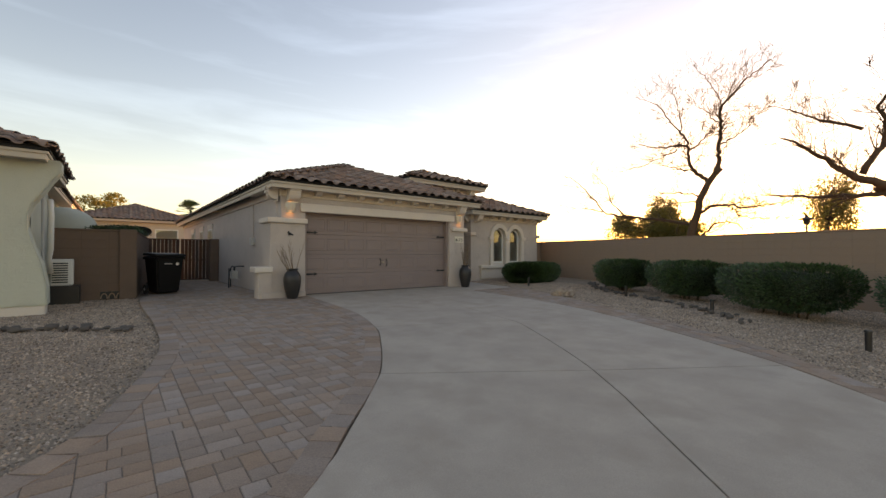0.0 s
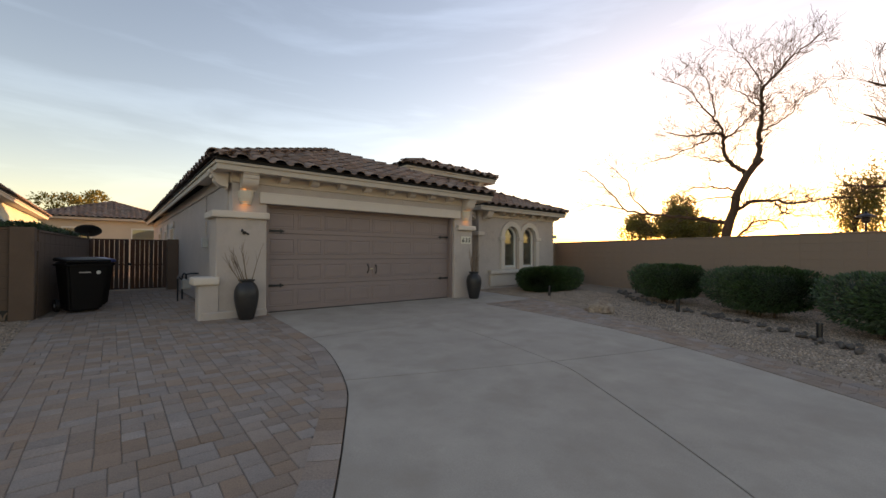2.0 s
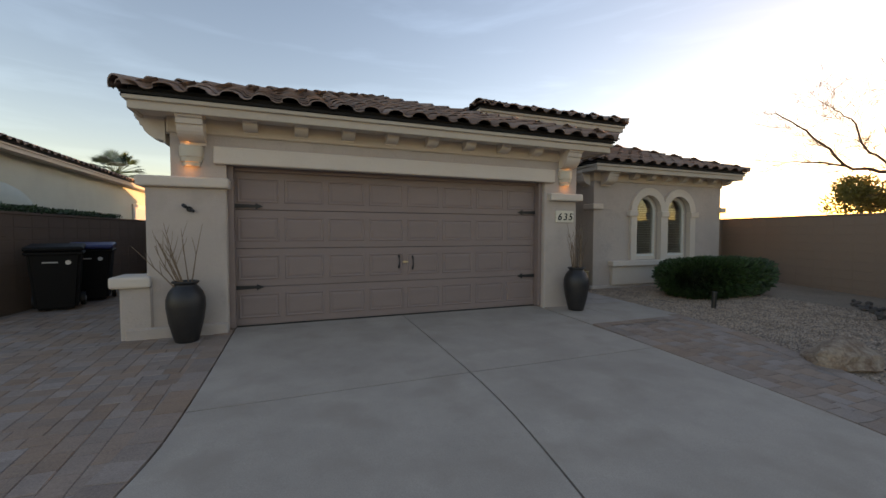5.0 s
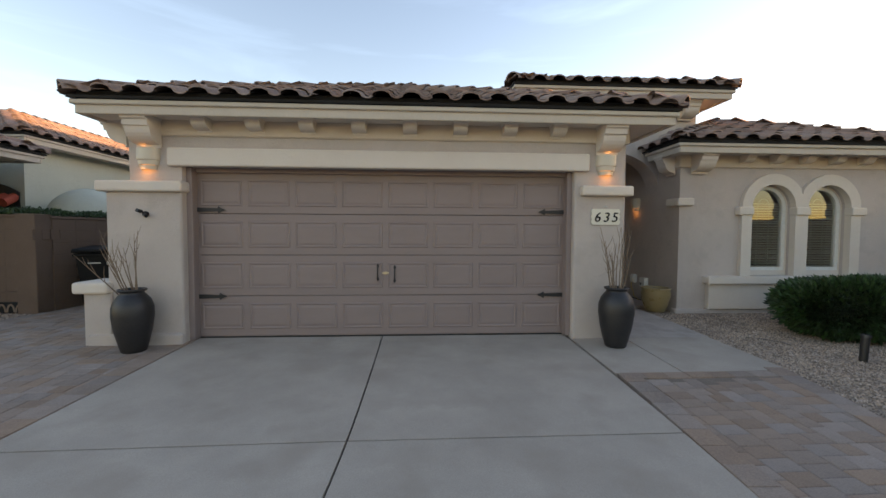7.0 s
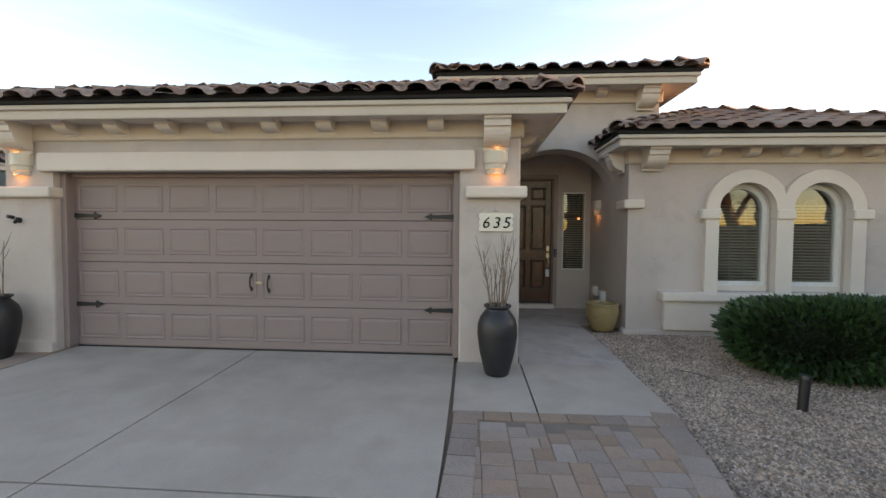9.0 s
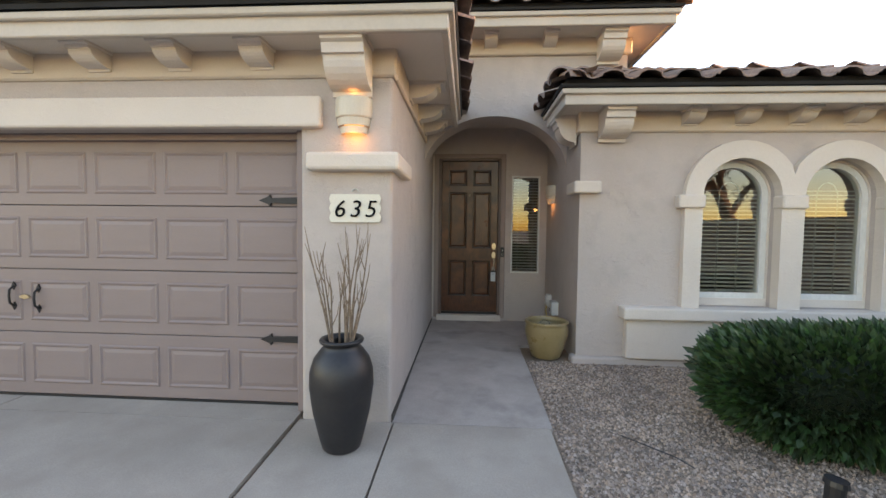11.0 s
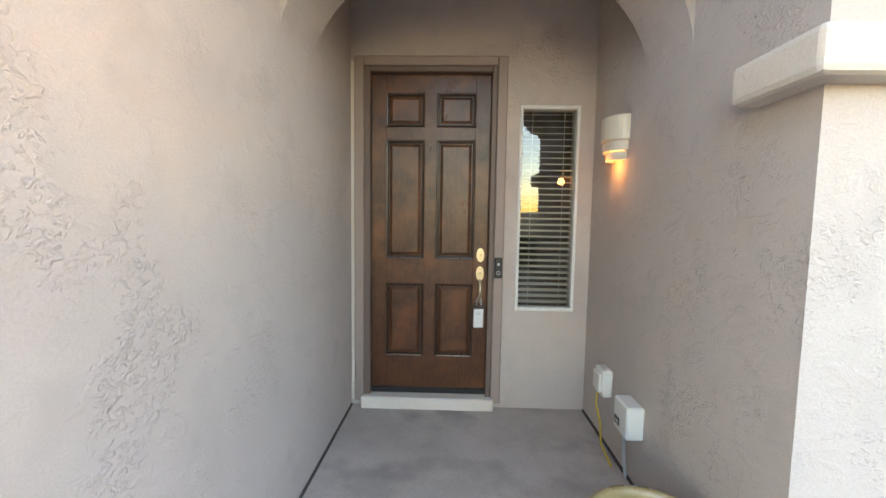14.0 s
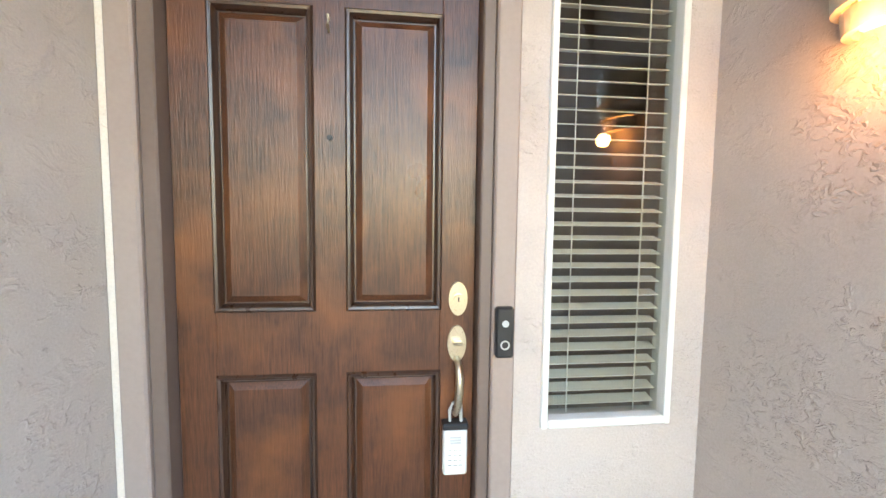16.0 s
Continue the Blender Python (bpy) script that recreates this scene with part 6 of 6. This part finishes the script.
# distant houses
def far_house(name, x0, x1, y0, y1, h, label, wins):
    hh = thing(name, ((x0 + x1) / 2, (y0 + y1) / 2, 0.3), label, "house", kind="structure")
    part("wall", box(x0, x1, y0, y1, 0.1, h), stucco("far stucco", (0.50, 0.42, 0.33), (0.55, 0.47, 0.37)), hh)
    for x in wins:
        w = part("window", box(x, x + 1.6, y0 - 0.06, y0 + 0.02, h - 1.7, h - 0.5), WHITE, hh)
        bm = bmesh.new()
        bm.faces.new([bm.verts.new((q, y0 - 0.07, z)) for q, z in ((x + 0.08, h - 1.62), (x + 1.52, h - 1.62), (x + 1.52, h - 0.58), (x + 0.08, h - 0.58))])
        part("pane", bm, GLASS, w)
    hip_roof(name + "_roof", "low brown hip roof of a distant house", x0 - 0.5, x1 + 0.5, y0 - 0.5, y1 + 0.5, h + 0.2, 0.36, 0)


far_house("far_house", -2.2, 5.2, 40.0, 50.0, 4.0, "pale stucco house beyond the gate", (-1.2, 2.6))


# ---- pavers and gravel ----
def paver_mesh(l, w):
    b = bmesh.new()
    bx(b, -w / 2 + 0.002, w / 2 - 0.002, -l / 2 + 0.002, l / 2 - 0.002, -0.05, 0, bev=0.005)
    for f in [f for f in b.faces if f.normal.z < -0.5]:
        b.faces.remove(f)
    me = bpy.data.meshes.new("paver")
    b.to_mesh(me), b.free()
    me.materials.append(PAVER)
    return me


UNIT = 0.072
PAVER_MESH = {(w, l): paver_mesh(l * UNIT, w * UNIT) for w in (1, 2, 3) for l in (1, 2, 3)}
PAVER_DATA = {k: (np.array([v.co[:] for v in m.vertices]), [tuple(p.vertices) for p in m.polygons]) for k, m in PAVER_MESH.items()}


def ashlar(nx, ny, rng):
    """Cover a grid with squares and oblongs that lie both ways: yields column, row, width and length in units."""
    free = np.ones((nx, ny), bool)
    for j in range(ny):
        for i in range(nx):
            if not free[i, j]:
                continue
            run = 1
            while run < 4 and i + run < nx and free[i + run, j]:
                run += 1
            w = {1: 1, 2: 2, 3: 3}.get(run) or rng.choice((2, 2, 3))
            l = 2 if w == 3 else rng.choice((2, 2, 3)) if w == 2 else 2
            l = min(l, ny - j)
            free[i:i + w, j:j + l] = False
            yield i, j, w, l


def pave(parent, poly, single_if, seed):
    """Mixed tumbled pavers inside an outline; those for which single_if holds are pieces of their own."""
    rng = random.Random(seed)
    x0, y0 = min(p[0] for p in poly), min(p[1] for p in poly)
    nx, ny = (int((max(p[k] for p in poly) - o) / UNIT) + 1 for k, o in ((0, x0), (1, y0)))
    V, F, k = [], [], 0
    for i, j, w, l in ashlar(nx, ny, rng):
        c = (x0 + (i + w / 2) * UNIT, y0 + (j + l / 2) * UNIT)
        if not all(inside((c[0] + u * w * UNIT * 0.40, c[1] + v * l * UNIT * 0.40), poly) for u in (-1, 1) for v in (-1, 1)):
            continue
        z = gz(c[1]) + rng.uniform(-0.003, 0.003)
        tl = Matrix.Rotation(math.atan(0.0295) if c[1] < 11.5 else 0, 3, "X") @ Matrix.Rotation(rng.uniform(-0.02, 0.02), 3, "Z")
        if single_if(c) and k < 290:
            o = new("paver", PAVER_MESH[w, l])
            o.parent = parent
            o.matrix_basis = Matrix.Translation((c[0], c[1], z)) @ tl.to_4x4()
            k += 1
        else:
            vs, fs = PAVER_DATA[w, l]
            n = len(V)
            V += (vs @ np.array(tl).T + np.array((c[0], c[1], z))).tolist()
            F += [tuple(n + q for q in f) for f in fs]
    o = mesh_from("paver_field", V, F, PAVER_FAR, parent)
    o["kind"] = "stuff"
    # bed
    bm = bmesh.new()
    f = bm.faces.new([bm.verts.new((p[0], p[1], gz(p[1]) - 0.006)) for p in poly])
    bmesh.ops.triangulate(bm, faces=[f])
    part("sand_bed", bm, SAND, parent)


def border(parent, line_pts, width, side, seed, mat=PAVER_FAR):
    """A course of pavers laid along a curved edge."""
    rng = random.Random(seed)
    n = int(sum((b - a).length for a, b in zip(line_pts, line_pts[1:])) / 0.215)
    pts = spline([p.xy for p in line_pts], n + 1)
    bm = bmesh.new()
    for a, b in zip(pts, pts[1:]):
        d = (b - a).normalized()
        nn = Vector((-d.y, d.x, 0)) * side
        g = 0.004
        q = [a + d * g + nn * 0.006, b - d * g + nn * 0.006, b - d * g + nn * width, a + d * g + nn * width]
        h = 0.005 + rng.uniform(-0.002, 0.002)
        lo = [bm.verts.new((p.x, p.y, gz(p.y) - 0.04)) for p in q]
        hi = [bm.verts.new((p.x, p.y, gz(p.y) + h)) for p in q]
        t = [bm.faces.new(hi)]
        for i in range(4):
            t.append(bm.faces.new((lo[i], lo[(i + 1) % 4], hi[(i + 1) % 4], hi[i])))
        bmesh.ops.recalc_face_normals(bm, faces=t)
    o = part("border_course", bm, mat, parent)
    o["kind"] = "stuff"


patio = tagged(thing("paver_drive"), "tumbled brown and grey concrete pavers beside the driveway", "paving", kind="structure")
le, pl_ = spline(LEFT_EDGE, 60), spline(PAVE_LEFT, 60)
poly = [(p.x - 0.02, p.y) for p in le] + [(2.7, 10.32), (3.2, 10.4), (3.2, 17.9), (0.92, 17.9), (0.62, 12.4)] + [(p.x, p.y) for p in pl_[::-1]]
pave(patio, poly, lambda c: 2.2 < c[1] < 5.6 and c[0] > -0.4, 71)
border(patio, le, 0.215, 1, 72)
border(patio, pl_, 0.215, -1, 73)
strip = tagged(thing("paver_walk"), "tumbled brown and grey pavers edging the driveway", "paving", kind="structure")
re, pr = spline(RIGHT_EDGE[:-1] + [(8.72, 9.11)], 60), spline(PAVE_RIGHT, 60)
poly = [(p.x + 0.02, p.y) for p in re] + [(8.76, 8.965), (10.40, 8.965)] + [(p.x, p.y) for p in pr[::-1]]
pave(strip, poly, lambda c: c[1] > 5.6, 74)
border(strip, re, 0.2, -1, 75)
border(strip, pr, 0.2, 1, 76)
border(strip, [Vector((8.74 + 0.36 * i, 9.115, 0)) for i in range(6)], 0.145, -1, 77)

le2 = [(p.x, p.y) for p in le] + [(3.84, 10.4)]
HARD = [le2 + [(p.x, p.y) for p in spline(RIGHT_EDGE, 60)[::-1]], [(p.x, p.y) for p in le] + [(2.7, 10.32), (3.2, 10.4), (3.2, 18), (0.62, 18), (0.62, 12.4)] + [(p.x, p.y) for p in pl_[::-1]], poly, [(8.7, 9.0), (10.6, 9.0), (10.62, 12.35), (11.2, 12.35), (11.2, 14), (9.3, 14), (8.7, 10.3)]]


def gravel(name, label, box_, n, size, seed):
    """Loose stones pressed into the ground, kept off paving and walls."""
    r = np.random.RandomState(seed)
    c = np.stack([r.uniform(box_[0], box_[1], n), r.uniform(box_[2], box_[3], n)], 1)
    keep = ~((c[:, 0] > 11.1) & (c[:, 1] > 11.8)) & ~((c[:, 1] > 10.3) & (c[:, 0] > 2.6) & (c[:, 0] < 9.5))
    for h in HARD:
        keep &= ~inside_many(c, h)
    c = c[keep]
    n = len(c)
    base = np.array([(1, 0, 0), (0, 1, 0), (-1, 0, 0), (0, -1, 0), (0, 0, 1), (0.5, 0.5, 0.65), (-0.5, 0.4, 0.6)], float)[:5]
    s = size * r.uniform(0.5, 1.4, (n, 1, 1)) * r.uniform(0.7, 1.3, (n, 5, 3))
    a = r.uniform(0, 6.28, n)
    v = base[None] * s
    x = v[..., 0] * np.cos(a)[:, None] - v[..., 1] * np.sin(a)[:, None]
    y = v[..., 0] * np.sin(a)[:, None] + v[..., 1] * np.cos(a)[:, None]
    z = np.array([gz(q[1]) for q in c])[:, None] - 0.036 + v[..., 2] * 0.8
    V = np.stack([x + c[:, :1], y + c[:, 1:], z], -1).reshape(-1, 3)
    F = [(5 * i + p, 5 * i + q, 5 * i + 4) for i in range(n) for p, q in ((0, 1), (1, 2), (2, 3), (3, 0))]
    return tagged(mesh_from(name, V.tolist(), F, GRAVEL), label, "gravel", kind="stuff")


gravel("gravel", "small tan and grey gravel stones by the walkway", (9.0, 14.2, 7.4, 11.85), 110000, 0.0140, 81)
gravel("gravel", "tan gravel stones beside the driveway", (5.0, 15.5, -1.0, 8.0), 75000, 0.016, 82)
gravel("gravel", "tan gravel stones beside the paver drive", (-5.5, 0.7, 0.5, 12.3), 95000, 0.0135, 83)
